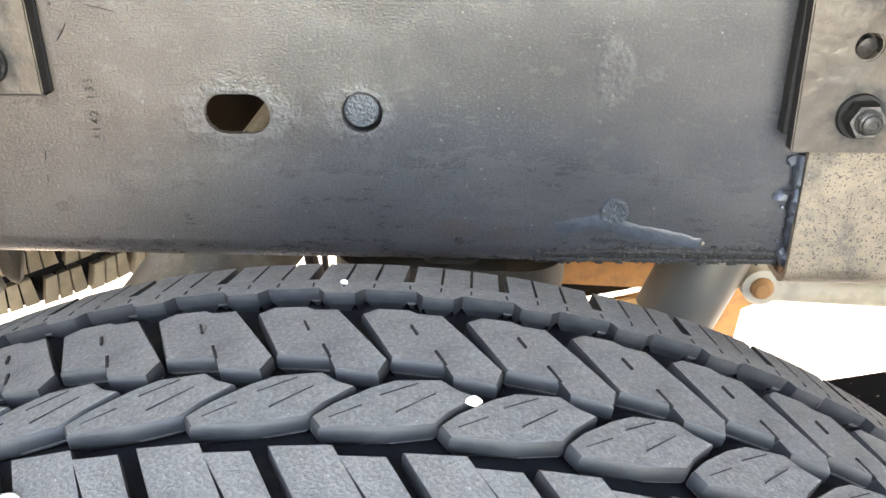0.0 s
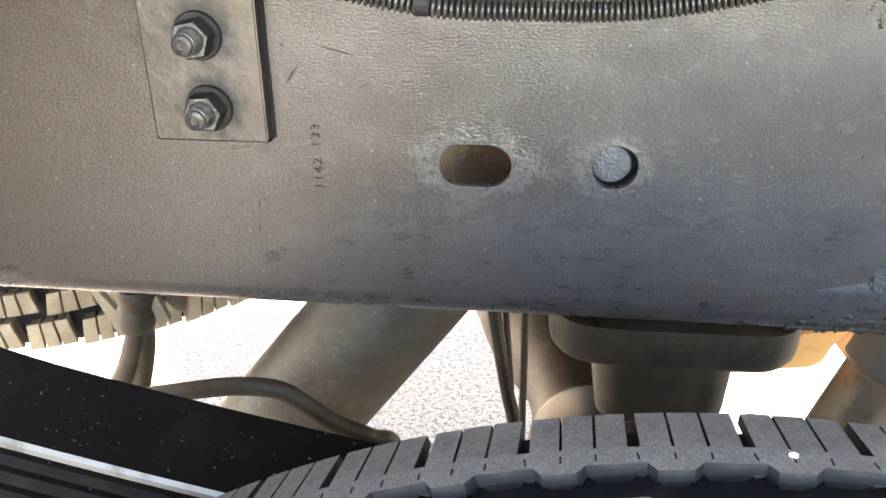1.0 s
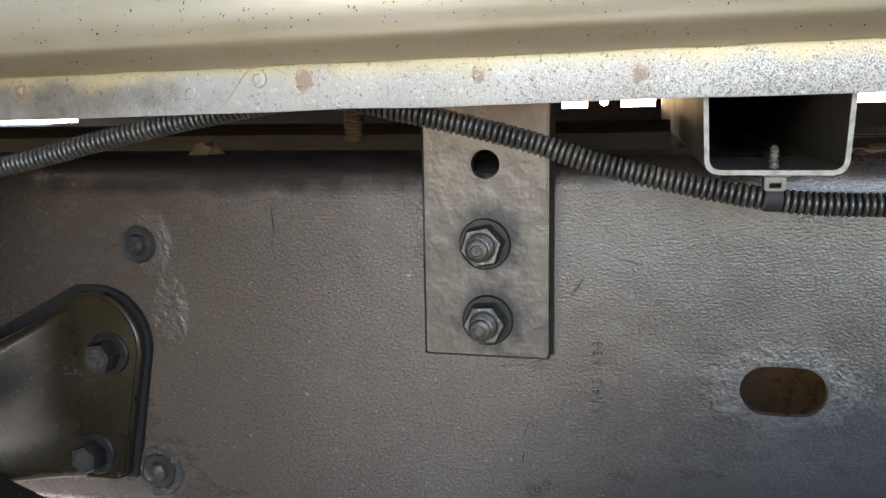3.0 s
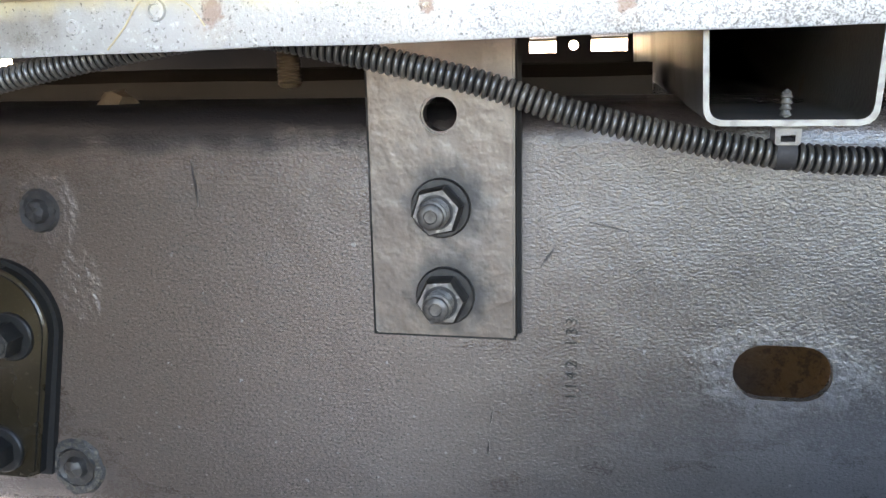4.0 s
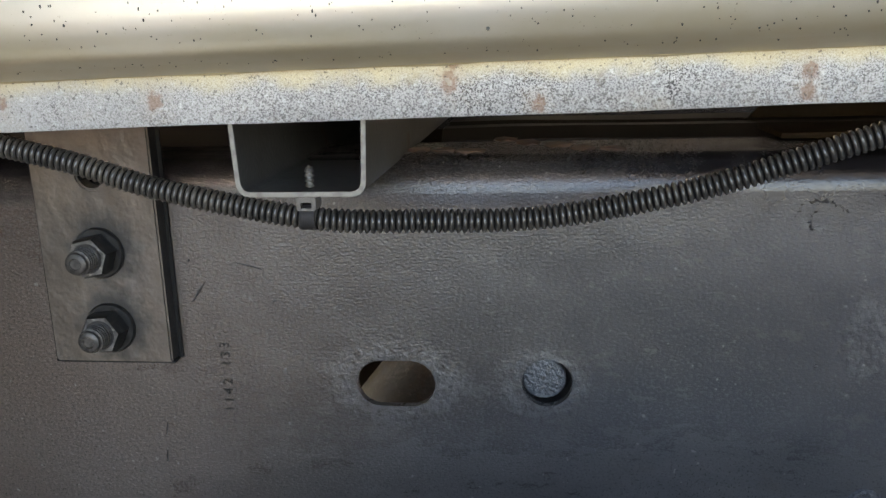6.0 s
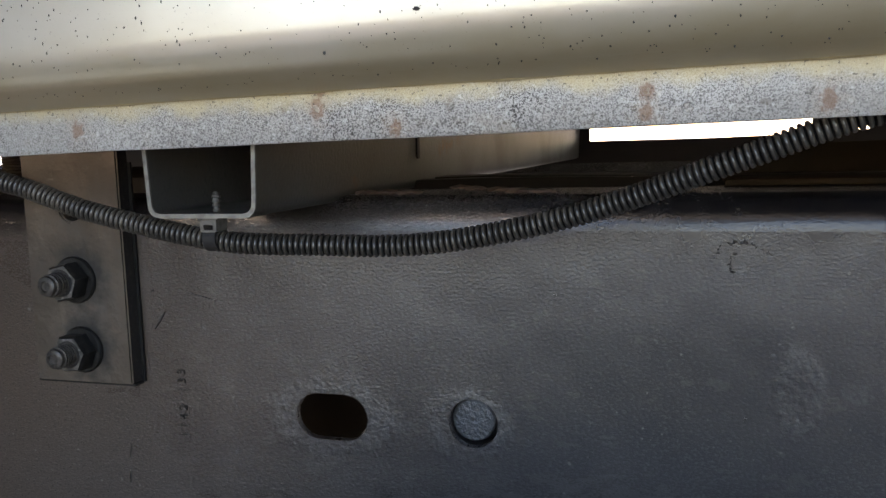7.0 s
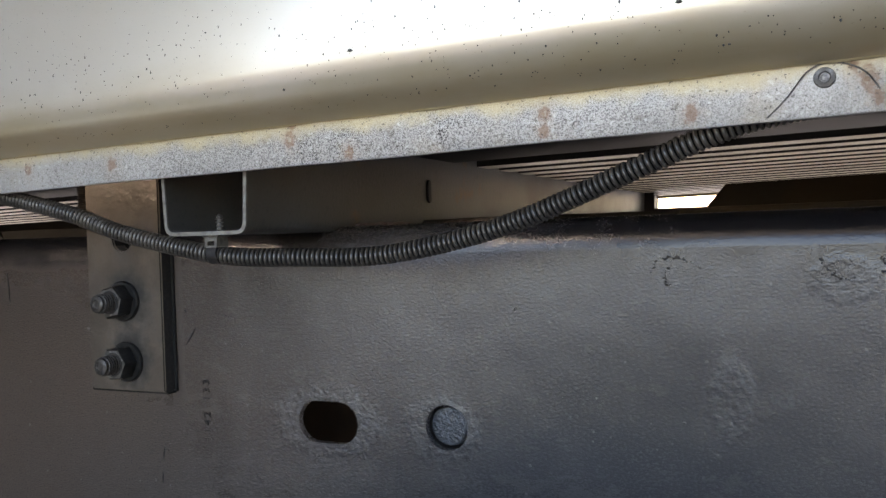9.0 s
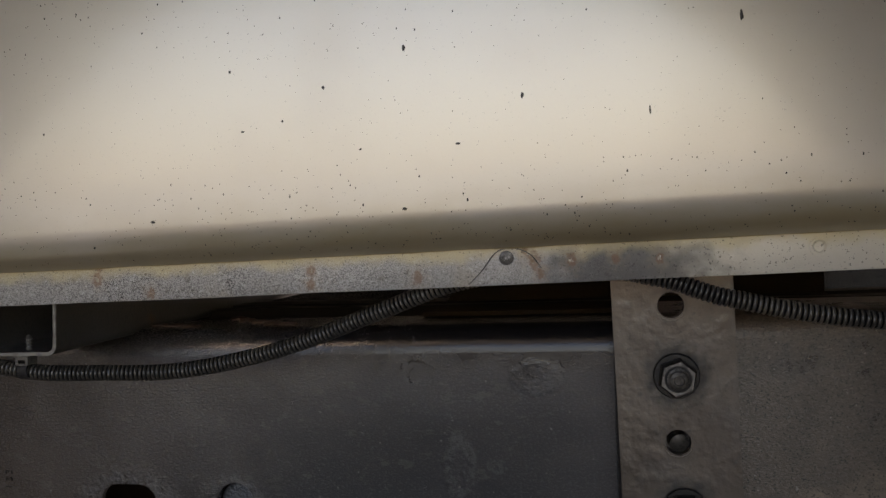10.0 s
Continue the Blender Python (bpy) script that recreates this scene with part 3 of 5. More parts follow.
def smooth_path(ctrl, step):
    """Catmull-Rom through the control points, at even steps of length."""
    c = [Vector(p) for p in ctrl]
    c = [2 * c[0] - c[1], *c, 2 * c[-1] - c[-2]]
    fine = []
    for i in range(1, len(c) - 2):
        for s in range(60):
            t = s / 60
            fine.append(0.5 * (2 * c[i] + (c[i + 1] - c[i - 1]) * t + (2 * c[i - 1] - 5 * c[i] + 4 * c[i + 1] - c[i + 2]) * t * t
                               + (3 * c[i] - c[i - 1] - 3 * c[i + 1] + c[i + 2]) * t ** 3))
    fine.append(c[-2])
    out, left = [fine[0]], step
    for a, b in zip(fine, fine[1:]):
        d, pos = (b - a).length, 0.0
        while d - pos >= left:
            pos += left
            out.append(a + (b - a) * (pos / d))
            left = step
        left -= d - pos
    return out


def lathe(bm, profile, seg, m):
    """Revolve (radius, along) round the local y axis, placed by m."""
    rings = [[m @ Vector((r * math.cos(2 * math.pi * j / seg), a, r * math.sin(2 * math.pi * j / seg))) for j in range(seg)] for r, a in profile]
    return loft(bm, rings)


def blob(bm, c, rx, ry, rz, rough=0.25, sub=2):
    r = bmesh.ops.create_icosphere(bm, subdivisions=sub, radius=1)
    for v in r["verts"]:
        k2 = 1 + rough * noise.noise(v.co * 2.3 + Vector(c) * 97)
        v.co = Vector(c) + Vector((v.co.x * rx, v.co.y * ry, v.co.z * rz)) * k2
    return bm


def slope(x):
    """Rise of the cargo bed's lower edge along the truck."""
    return 0.8288 + 0.0152 * x


# ---- ground ----
bm = bmesh.new()
bmesh.ops.create_grid(bm, x_segments=8, y_segments=8, size=600)
g = mesh_ob("ground", bm, M_GROUND)
tagged(g, "sunlit pale concrete paving with exposed aggregate", "ground", kind="structure")


# ---- frame rail ----
WEB0, WEB1 = 0.609, 0.787


def rail_shell(bm, x0, x1, y0, ztop, zbot, r, depth, holes, t=0.0045, bend=0):
    prism(bm, [(x0, zbot + r), (x1, zbot + r), (x1, ztop - r), (x0, ztop - r)], holes, y0, y0 + t)
    for zc, z_edge, s in ((ztop - r, ztop, 1), (zbot + r, zbot, -1)):
        outer = [(y0 + r - r * math.cos(radians(a)), zc + s * r * math.sin(radians(a))) for a in range(0, 91, 10)] + [(y0 + depth, z_edge)]
        inner = [(y0 + r - (r - t) * math.cos(radians(a)), zc + s * (r - t) * math.sin(radians(a))) for a in range(0, 91, 10)] + [(y0 + depth, z_edge - s * t)]
        ring = outer + inner[::-1]
        n, known = 24, set(bm.faces)
        loft(bm, [[(x0 + (x1 - x0) * i / n, y, z) for y, z in ring] for i in range(n + 1)])
        for f in bm.faces:
            if s > 0 and f not in known:
                f.material_index = bend
    return bm


rail = thing("frame_rail", "dusty black steel truck frame rail with a slot and plugged hole", "frame rail", (0, 0.51, 0.587))
body = rail_shell(bmesh.new(), -1.7, 0.192, 0.48, 0.800, 0.587, 0.0165, 0.065,
                  [stadium(-0.151, 0.687, 0.040, 0.0245), circle(-0.0757, 0.6887, 0.0125)])
body.normal_update()
for f in body.faces:
    f.material_index = 1 if f.normal.z > 0.9 and f.calc_center_median().z > 0.79 else 0
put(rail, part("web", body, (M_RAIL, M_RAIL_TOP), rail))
put(rail, part("sleeve", rail_shell(bmesh.new(), 0.184, 1.7, 0.4685, 0.806, 0.582, 0.014, 0.08, [circle(0.7, 0.7, 0.02)]), M_SLEEVE, rail, "overlapping outer frame section, dusty"))
bm = bmesh.new()
lathe(bm, [(0.0004, -0.0006), (0.006, -0.0005), (0.0100, 0.0), (0.0109, 0.0009), (0.0109, 0.0065)], 28, pose(-0.0772, 0.4868, 0.6881))
# wall round the plug, blacked to stand in for the shade inside
sleeve = lathe(bmesh.new(), [(0.0060, 0.0110), (0.0155, 0.0110), (0.0155, 0.0002), (0.0124, 0.0002), (0.0124, 0.0095), (0.0060, 0.0095)], 28, pose(-0.0757, 0.4844, 0.6887))
put(rail, part("hole_sleeve", sleeve, M_SHADE, rail, "hole wall, blacked to read as shade"))
put(rail, part("hole_plug", bm, M_PLUG, rail, "recessed round steel plug"))


def weld(name, pts, r, seed, label, material=M_WELD, flat=1.0, crumbs=1):
    """A bead along pts, pressed flat against the web where flat is small, with crumbs of spatter on it."""
    random.seed(seed)
    path = smooth_path(pts, 0.0035)
    bm = bmesh.new()
    tube(bm, path, [r * (random.uniform(0.6, 1.3) if flat == 1 else random.uniform(0.85, 1.1)) for _ in path], 12)
    for v in bm.verts:
        v.co.y = 0.4803 + (v.co.y - 0.4803) * flat if flat < 1 else v.co.y
    for p in path * crumbs:
        q = r * random.uniform(0.45, 1.2)
        blob(bm, (p.x + random.uniform(-2, 2) * r, p.y + random.uniform(-0.5, 0.5) * r, p.z + random.uniform(-1.4, 1.4) * r), q, q * 0.6, q * 0.8, 0.6, 1)
    put(rail, part(name, bm, material, rail, label))


weld("paint_run", [(0.043, 0.4806, 0.6155), (0.055, 0.4803, 0.618), (0.069, 0.4803, 0.6205), (0.094, 0.4803, 0.614), (0.112, 0.4803, 0.611), (0.133, 0.4805, 0.606)], 0.0052, 3, "thick smooth paint run along a wandering weld", M_DRIP, 0.16, 0)
weld("weld_bead", [(0.036, 0.4812, 0.5975), (0.08, 0.4807, 0.6005), (0.13, 0.4807, 0.6010), (0.184, 0.4807, 0.6010)], 0.0024, 4, "crusty weld along the lower edge", M_CRUST, 1.0, 3)
weld("weld_bead", [(0.03, 0.4845, 0.5920), (0.08, 0.4830, 0.5935), (0.13, 0.4828, 0.5940), (0.184, 0.4834, 0.5940)], 0.0017, 6, "crusty weld under the lower edge", M_CRUST, 1.0, 3)
weld("weld_bead", [(0.186, 0.478, 0.667), (0.185, 0.477, 0.64), (0.186, 0.478, 0.612), (0.186, 0.48, 0.592)], 0.0045, 5, "vertical weld at the sleeve")
bm = bmesh.new()
lathe(bm, [(0.0003, -0.0012), (0.002, -0.0010), (0.004, -0.0013), (0.0058, -0.0012), (0.0074, -0.0018), (0.0086, -0.0012), (0.0094, 0.0006)], 40, pose(0.0775, 0.4803, 0.6275))
for v in bm.verts:
    v.co += Vector((1, 0.9, 1)) * 0.0011 * noise.noise(v.co * 900)
put(rail, part("weld_spatter", bm, M_PLUG, rail, "rough round weld patch"))
for (x, z), r, m in (((0.134, 0.607), 0.003, M_SCAB), ((-0.018, 0.607), 0.004, M_CRUST), ((0.187, 0.590), 0.0055, M_ORANGE)):
    put(rail, part("weld_spatter", blob(bmesh.new(), (x, 0.481, z), r * 0.7, r * 0.38, r * 0.9, 0.5, 3), m, rail))


def rivet(x, z, ring):
    bm = bmesh.new()
    lathe(bm, [(0.0003, -0.0050), (0.003, -0.0050), (0.0050, -0.0040), (0.0062, -0.0010), (0.0085, -0.0008), (0.0098, -0.0014), (0.0112, 0.001)], 32, pose(x, 0.4795, z))
    for v in bm.verts:
        v.co += Vector((0.6, 0.9, 0.6)) * 0.0012 * noise.noise(v.co * 420)
    ob = part("rivet", bm, M_TAR if ring else M_SCRATCH_GAP, rail)
    put(rail, ob)
    if ring:
        bm = bmesh.new()
        lathe(bm, [(0.0100, 0.0005), (0.0112, -0.0014), (0.0140, -0.0013), (0.0155, 0.0004)], 36, pose(x, 0.4795, z))
        for v in bm.verts:
            v.co += Vector((0.8, 0.8, 0.8)) * 0.0016 * noise.noise(v.co * 300)
        part("rivet_ring", bm, M_CRUST, ob, "rusty raised ring")


rivet(-0.493, 0.7512, False)
rivet(-0.4895, 0.6175, True)
# stamped part number and scratches
for i, ch in enumerate("1142 133"):
    if ch == " ":
        continue
    txt = bpy.data.curves.new("digit", "FONT")
    txt.body, txt.size, txt.extrude, txt.align_x, txt.align_y = ch, 0.0074, 0.0002, "CENTER", "CENTER"
    txt_ob = bpy.data.objects.new("digit_text", txt)
    digit = new("digit", bpy.data.meshes.new_from_object(txt_ob))
    bpy.data.objects.remove(txt_ob)
    digit.data.materials.clear()
    digit.data.materials.append(M_STAMP)
    digit.matrix_world = Matrix.Translation((-0.2385, 0.4798, 0.6715 + 0.0050 * i)) @ Matrix.Rotation(radians(-90), 4, "Y") @ Matrix.Rotation(radians(90), 4, "X")
    digit.parent = rail
    put(rail, digit)


def scratch(x0, z0, x1, z1, w):
    a, b = Vector((x0, 0, z0)), Vector((x1, 0, z1))
    d = (b - a).normalized()
    nrm = Vector((-d.z, 0, d.x)) * w / 2
    bm = bmesh.new()
    mid = (a + b) / 2 + nrm * 0.5
    prism(bm, [(p.x, p.z) for p in (a, mid - nrm * 1.3, b, mid + nrm * 1.3)], [], 0.4793, 0.482)
    put(rail, part("scratch", bm, M_SCRATCH_GAP, rail))


for s in ((-0.2530, 0.7295, -0.2455, 0.7400, 0.0011), (-0.2325, 0.7505, -0.2155, 0.7465, 0.0004), (-0.2535, 0.7500, -0.2525, 0.7515, 0.0013),
          (-0.4118, 0.7760, -0.4100, 0.7545, 0.0008), (-0.276, 0.640, -0.2755, 0.648, 0.0007), (-0.0355, 0.7538, -0.0340, 0.7525, 0.0014),
          (-0.275, 0.655, -0.2735, 0.664, 0.0006), (-0.213, 0.729, -0.208, 0.731, 0.0007), (0.049, 0.6985, 0.0505, 0.700, 0.0012)):
    scratch(*s)


random.seed(21)
for pts in ([(0.0363, 0.7723), (0.0384, 0.7769), (0.0375, 0.7745)], [(0.0412, 0.7780), (0.0450, 0.7790), (0.0500, 0.7787), (0.0549, 0.7764), (0.0582, 0.7738)], [(0.0440, 0.7735), (0.0425, 0.7690), (0.0455, 0.7645)],
            [(0.1105, 0.7790), (0.1122, 0.7745), (0.1157, 0.7705), (0.1198, 0.7685), (0.1260, 0.7690)], [(0.1350, 0.7780), (0.1368, 0.7740), (0.1345, 0.7690)]):
    bm = bmesh.new()
    for p in smooth_path([(x, 0.4800, z) for x, z in pts], 0.0006):
        if random.random() < 0.72:
            q = random.uniform(0.0002, 0.0007)
            blob(bm, (p.x + random.gauss(0, 0.0004), p.y, p.z + random.gauss(0, 0.0004)), q * random.uniform(0.7, 1.8), 0.0004, q, 0.9, 1)
    put(rail, part("paint_crack", bm, M_SCRATCH_GAP, rail))


# ---- fasteners ----
def hex_nut(bm, c, af, h, turn=0.0):
    """A chamfered hexagon whose axis runs along -y from c."""
    x, y, z = c
    rr = af / math.sqrt(3)
    hexa = lambda r, yy: [(x + r * math.cos(radians(60 * i + turn)), yy, z + r * math.sin(radians(60 * i + turn))) for i in range(6)]
    loft(bm, [hexa(rr * 0.97, y), hexa(rr, y - h * 0.1), hexa(rr, y - h * 0.82), hexa(rr * 0.9, y - h)])


def flange_nut(parent, x, y, z, turn, stud=0.0085, washer=0.0128):
    bm = bmesh.new()
    lathe(bm, [(0.004, 0), (washer, 0), (washer, -0.0016), (washer * 0.95, -0.0025), (0.004, -0.0026)], 32, pose(x, y, z))
    w = part("washer", bm, M_BOLT, parent)
    bm = bmesh.new()
    hex_nut(bm, (x, y - 0.0024, z), 0.0188, 0.0098, turn)
    bm.normal_update()
    for f in bm.faces:
        f.material_index = 1 if f.normal.y < -0.5 else 0
    nut = part("nut", bm, (M_BOLT, M_NUT), parent, "black nut with a dusty worn face")
    bm = bmesh.new()
    lathe(bm, [(0.0058, -0.0118), (0.0074, -0.0118), (0.0074, -0.01235), (0.0058, -0.01235)], 24, pose(x, y, z))
    part("thread_gap", bm, M_SCRATCH_GAP, nut, "dark gap round the stud")
    bm = bmesh.new()
    prof, a = [(0.0060, -0.004)], -0.0120
    while a > -0.0120 - stud:
        prof += [(0.0061, a), (0.0061, a - 0.0006), (0.0048, a - 0.0010), (0.0048, a - 0.0014)]
        a -= 0.0019
    prof += [(0.0054, a), (0.0052, a - 0.0010), (0.0044, a - 0.0016), (0.0028, a - 0.0017), (0.0024, a - 0.0011), (0.0003, a - 0.0010)]
    lathe(bm, prof, 24, pose(x, y, z))
    bm.normal_update()
    for f in bm.faces:
        c = f.calc_center_median()
        f.material_index = 1 if math.hypot(c.x - x, c.z - z) < 0.0050 and c.y > y + a else 0
    part("stud", bm, (M_STUD, M_SCRATCH_GAP), nut, "worn threaded stud end")
    put(parent, w, nut)


def head_bolt(parent, x, y, z, turn):
    bm = bmesh.new()
    lathe(bm, [(0.004, 0), (0.0125, 0), (0.0125, -0.0015), (0.0118, -0.0023), (0.004, -0.0024)], 28, pose(x, y, z))
    w = part("washer", bm, M_BOLT, parent)
    bm = bmesh.new()
    hex_nut(bm, (x, y - 0.0022, z), 0.0155, 0.0105, turn)
    lathe(bm, [(0.005, -0.0125), (0.0062, -0.0129), (0.0066, -0.0125)], 24, pose(x, y, z))
    bm.normal_update()
    for f in bm.faces:
        f.material_index = 1 if f.normal.y < -0.5 else 0
    b = part("bolt_head", bm, (M_BOLT, M_STUD), parent)
    put(parent, w, b)


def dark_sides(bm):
    """Give the cut sides and back of a plate the dark material."""
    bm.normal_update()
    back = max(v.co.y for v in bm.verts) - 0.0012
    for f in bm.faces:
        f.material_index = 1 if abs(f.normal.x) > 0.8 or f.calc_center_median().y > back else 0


# ---- bed mounting brackets ----
br = thing("mounting_bracket", "flat dusty steel bed mounting bracket bolted to the frame rail", "bracket", (-0.293, 0.475, 0.70), "bed mounting brackets")
bm = prism(bmesh.new(), [(-0.3245, 0.7005), (-0.2625, 0.7005), (-0.2625, 0.86), (-0.3245, 0.86)], [circle(-0.2937, 0.7965, 0.0072, 24)], 0.470, 0.4795)
bmesh.ops.bevel(bm, geom=[e for e in bm.edges if len(e.link_faces) == 2 and e.calc_face_angle(0) > 1.2], offset=0.0009, segments=2, affect="EDGES")
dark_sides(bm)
put(br, part("plate", bm, (M_BRACKET, M_SCRATCH_GAP), br))
# thin black strips put in for the shadow gap round the plate
bm = box(bmesh.new(), (-0.3259, 0.4725, 0.6993), (-0.3246, 0.4797, 0.83), 0)
box(bm, (-0.3246, 0.4725, 0.6991), (-0.2624, 0.4797, 0.7004), 0)
box(bm, (-0.2624, 0.4783, 0.7003), (-0.2606, 0.4797, 0.82), 0)
put(br, part("shadow_gap", bm, M_SHADE, br, "black strip standing in for the shadow gap round the plate"))
flange_nut(br, -0.2937, 0.470, 0.7575, 12)
flange_nut(br, -0.2925, 0.470, 0.7190, 4)

br2 = thing("mounting_bracket", "flat dusty steel bed mounting bracket with open holes on the sleeve", "bracket", (0.2, 0.463, 0.675), "bed mounting brackets")
bm = prism(bmesh.new(), [(0.1695, 0.675), (0.2355, 0.675), (0.2325, 0.86), (0.1655, 0.86)],
           [circle(0.199, 0.812, 0.0074, 24), circle(0.2007, 0.7345, 0.0072, 24)], 0.458, 0.468)
bmesh.ops.bevel(bm, geom=[e for e in bm.edges if len(e.link_faces) == 2 and e.calc_face_angle(0) > 1.2], offset=0.0009, segments=2, affect="EDGES")
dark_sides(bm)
put(br2, part("plate", bm, (M_BRACKET, M_SCRATCH_GAP), br2))
flange_nut(br2, 0.2007, 0.458, 0.7725, 20, 0.002)
flange_nut(br2, 0.2030, 0.458, 0.6965, 2, 0.004)
bm = bmesh.new()
lathe(bm, [(0.0003, -0.006), (0.004, -0.006), (0.0058, -0.005), (0.0062, 0.006)], 18, pose(0.2012, 0.468, 0.7338, 14, 0, 8))
put(br2, part("stud", bm, M_STUD, br2, "recessed stud end in the hole"))

# black strip put in for the shadow between plate and rail
put(br2, part("shadow_strip", box(bmesh.new(), (0.1672, 0.4685, 0.682), (0.1835, 0.4797, 0.83), 0.0008), M_SCRATCH_GAP, br2, "black strip filling the shadow gap behind the plate"))

# ---- spring hanger ----
hg = thing("spring_hanger", "cast black spring hanger bolted to the frame rail", "hanger", (-0.56, 0.472, 0.61))
corner = [(-0.5215 + 0.031 * math.cos(radians(a)), 0.694 + 0.031 * math.sin(radians(a))) for a in range(-6, 91, 8)]
bm = prism(bmesh.new(), [(-0.5055, 0.6165), (-0.504, 0.625), *corner, (-0.5305, 0.7235), (-0.541, 0.7165), (-0.559, 0.7025), (-0.581, 0.690), (-0.5985, 0.690), (-0.5985, 0.6135), (-0.512, 0.6135)], [], 0.4695, 0.4795)
bmesh.ops.bevel(bm, geom=[e for e in bm.edges if len(e.link_faces) == 2 and e.calc_face_angle(0) > 1.2], offset=0.002, segments=3, affect="EDGES")
# right-facing sides blacked to paint in the shadow at the plate's edge
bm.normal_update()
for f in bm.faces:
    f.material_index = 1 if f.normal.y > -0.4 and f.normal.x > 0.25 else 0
hanger_plate = part("plate", bm, (M_CAST, M_SHADE), hg)
put(hg, hanger_plate)
# black outline behind the plate stands in for its shadow on the rail
shadow_rim = [(-0.5215 + 0.0335 * math.cos(radians(a)), 0.694 + 0.0335 * math.sin(radians(a))) for a in range(-6, 91, 8)]
put(hg, part("shadow_rim", prism(bmesh.new(), [(-0.5025, 0.6135), *shadow_rim, (-0.5345, 0.727), (-0.5985, 0.694), (-0.5985, 0.6135)], [], 0.4762, 0.4799), M_SHADE, hg, "black outline behind the plate standing in for its shadow"))
bm = bmesh.new()
rings = []
for i in range(17):
    u = i / 16
    x = -0.532 - 0.0665 * u
    d = 0.4688 - 0.034 * u ** 1.6
    zt, zb, r = 0.7185 - 0.0335 * u, 0.612, 0.004 + 0.010 * u
    lip = [(x, d + r - r * math.cos(radians(q)), zt - r + r * math.sin(radians(q))) for q in range(0, 91, 15)]
    foot = [(x, d + 0.006 - 0.006 * math.cos(radians(q)), zb + 0.006 - 0.006 * math.sin(radians(q))) for q in range(90, -1, -30)]
    rings.append([(x, 0.478, zb), *foot, (x, d + 0.002 * u, zb + (zt - zb) * 0.28), (x, d + 0.009 * u, zb + (zt - zb) * 0.5), (x, d + 0.007 * u, zb + (zt - zb) * 0.68), *lip, (x, 0.478, zt)])
loft(bm, rings)
put(hg, part("casting", bm, M_CAST, hg, "flared dusty casting", angle=50))
head_bolt(hg, -0.5095, 0.4695, 0.6905, 10)
head_bolt(hg, -0.5235, 0.4695, 0.6300, 25)
head_bolt(hg, -0.590, 0.447, 0.6285, 5)

for x0, z0, x1, z1 in ((-0.541, 0.6792, -0.538, 0.6815), (-0.533, 0.6772, -0.530, 0.6797), (-0.5405, 0.6765, -0.5325, 0.6774), (-0.5565, 0.6605, -0.5535, 0.6625), (-0.5565, 0.6555, -0.5535, 0.6575), (-0.558, 0.6335, -0.546, 0.6345)):
    part("cast_mark", box(bmesh.new(), (x0, 0.4685, z0), (x1, 0.4705, z1), 0.0003), M_SCRATCH_GAP, hanger_plate)

# ---- leaf spring ----
ls = thing("leaf_spring", "black steel leaf spring pack with dusty top", "leaf spring", (-0.03, 0.415, 0.43))


def leaf(x0, x1, z_off, t, bright, y0=0.38):
    rings = []
    for i in range(41):
        x = x0 + (x1 - x0) * i / 40
        z = 0.492 + 0.27 * max(0.0, abs(x + 0.03) - 0.02) ** 1.32 + 0.1 * max(0.0, abs(x + 0.03) - 0.39) + z_off
        c = 0.0022
        rings.append([(x, y0, z - c), (x, y0, z - t + c), (x, y0 + c, z - t), (x, 0.4478, z - t), (x, 0.45, z - t + c), (x, 0.45, z - c), (x, 0.4478, z), (x, y0 + c, z)])
    bm = loft(bmesh.new(), rings)
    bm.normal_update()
    # top leaf's edge rubbed pale; lower edges dark to paint in shade
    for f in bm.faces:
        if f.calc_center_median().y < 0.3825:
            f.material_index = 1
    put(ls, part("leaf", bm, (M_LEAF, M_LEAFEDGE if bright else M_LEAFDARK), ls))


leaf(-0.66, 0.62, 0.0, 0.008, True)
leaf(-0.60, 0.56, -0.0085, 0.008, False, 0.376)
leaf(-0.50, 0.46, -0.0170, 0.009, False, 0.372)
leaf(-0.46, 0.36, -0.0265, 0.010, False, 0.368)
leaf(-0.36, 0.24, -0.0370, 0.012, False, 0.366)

# ---- wheelhouse panel with its flange ----
X0, X1, NX = -1.0, 0.9, 60
wh = thing("wheelhouse", "silver painted wheelhouse panel with a weathered spot-welded flange", "body panel", (0, 0.393, 0.83))


def strip(bm, profile):
    """Sweep (y, rise) along the truck, following the bed's slope."""
    rings = [[(x, y, slope(x) + z) for y, z in profile] for x in [X0 + (X1 - X0) * i / NX for i in range(NX + 1)]]
    return loft(bm, rings)


T = 0.0016
bm = strip(bmesh.new(), [(0.393, 0.0), (0.3926, 0.0008), (0.393, 0.0195), (0.393 + T, 0.0195), (0.393 + 2 * T, 0.019), (0.393 + 2 * T, 0.0)])
random.seed(4)
for v in bm.verts:
    if v.co.z - slope(v.co.x) < 0.002:
        v.co.z += 0.0007 * noise.noise(Vector((v.co.x * 55, 0, 0)))
# back face darkened so the cavity behind reads as shaded
for i, f in enumerate(bm.faces):
    f.material_index = 1 if i < 6 * NX and i % 6 == 4 else 0
put(wh, part("flange", bm, (M_LIP, M_BED), wh, "mottled galvanised flange with rust spots"))
front = [(0.392, 0.0195)] + [(0.392 - 0.028 * math.sin(radians(a)), 0.0195 + 0.020 * (1 - math.cos(radians(a)))) for a in range(6, 91, 3)]
front += [(0.3637, 0.05), (0.3630, 0.07), (0.362, 0.11), (0.361, 0.16), (0.361, 0.22), (0.364, 0.3), (0.372, 0.46)]
back = [(y + T, z - (0.0008 if z < 0.05 else 0)) for y, z in front[::-1]]
bm = strip(bmesh.new(), front + back)
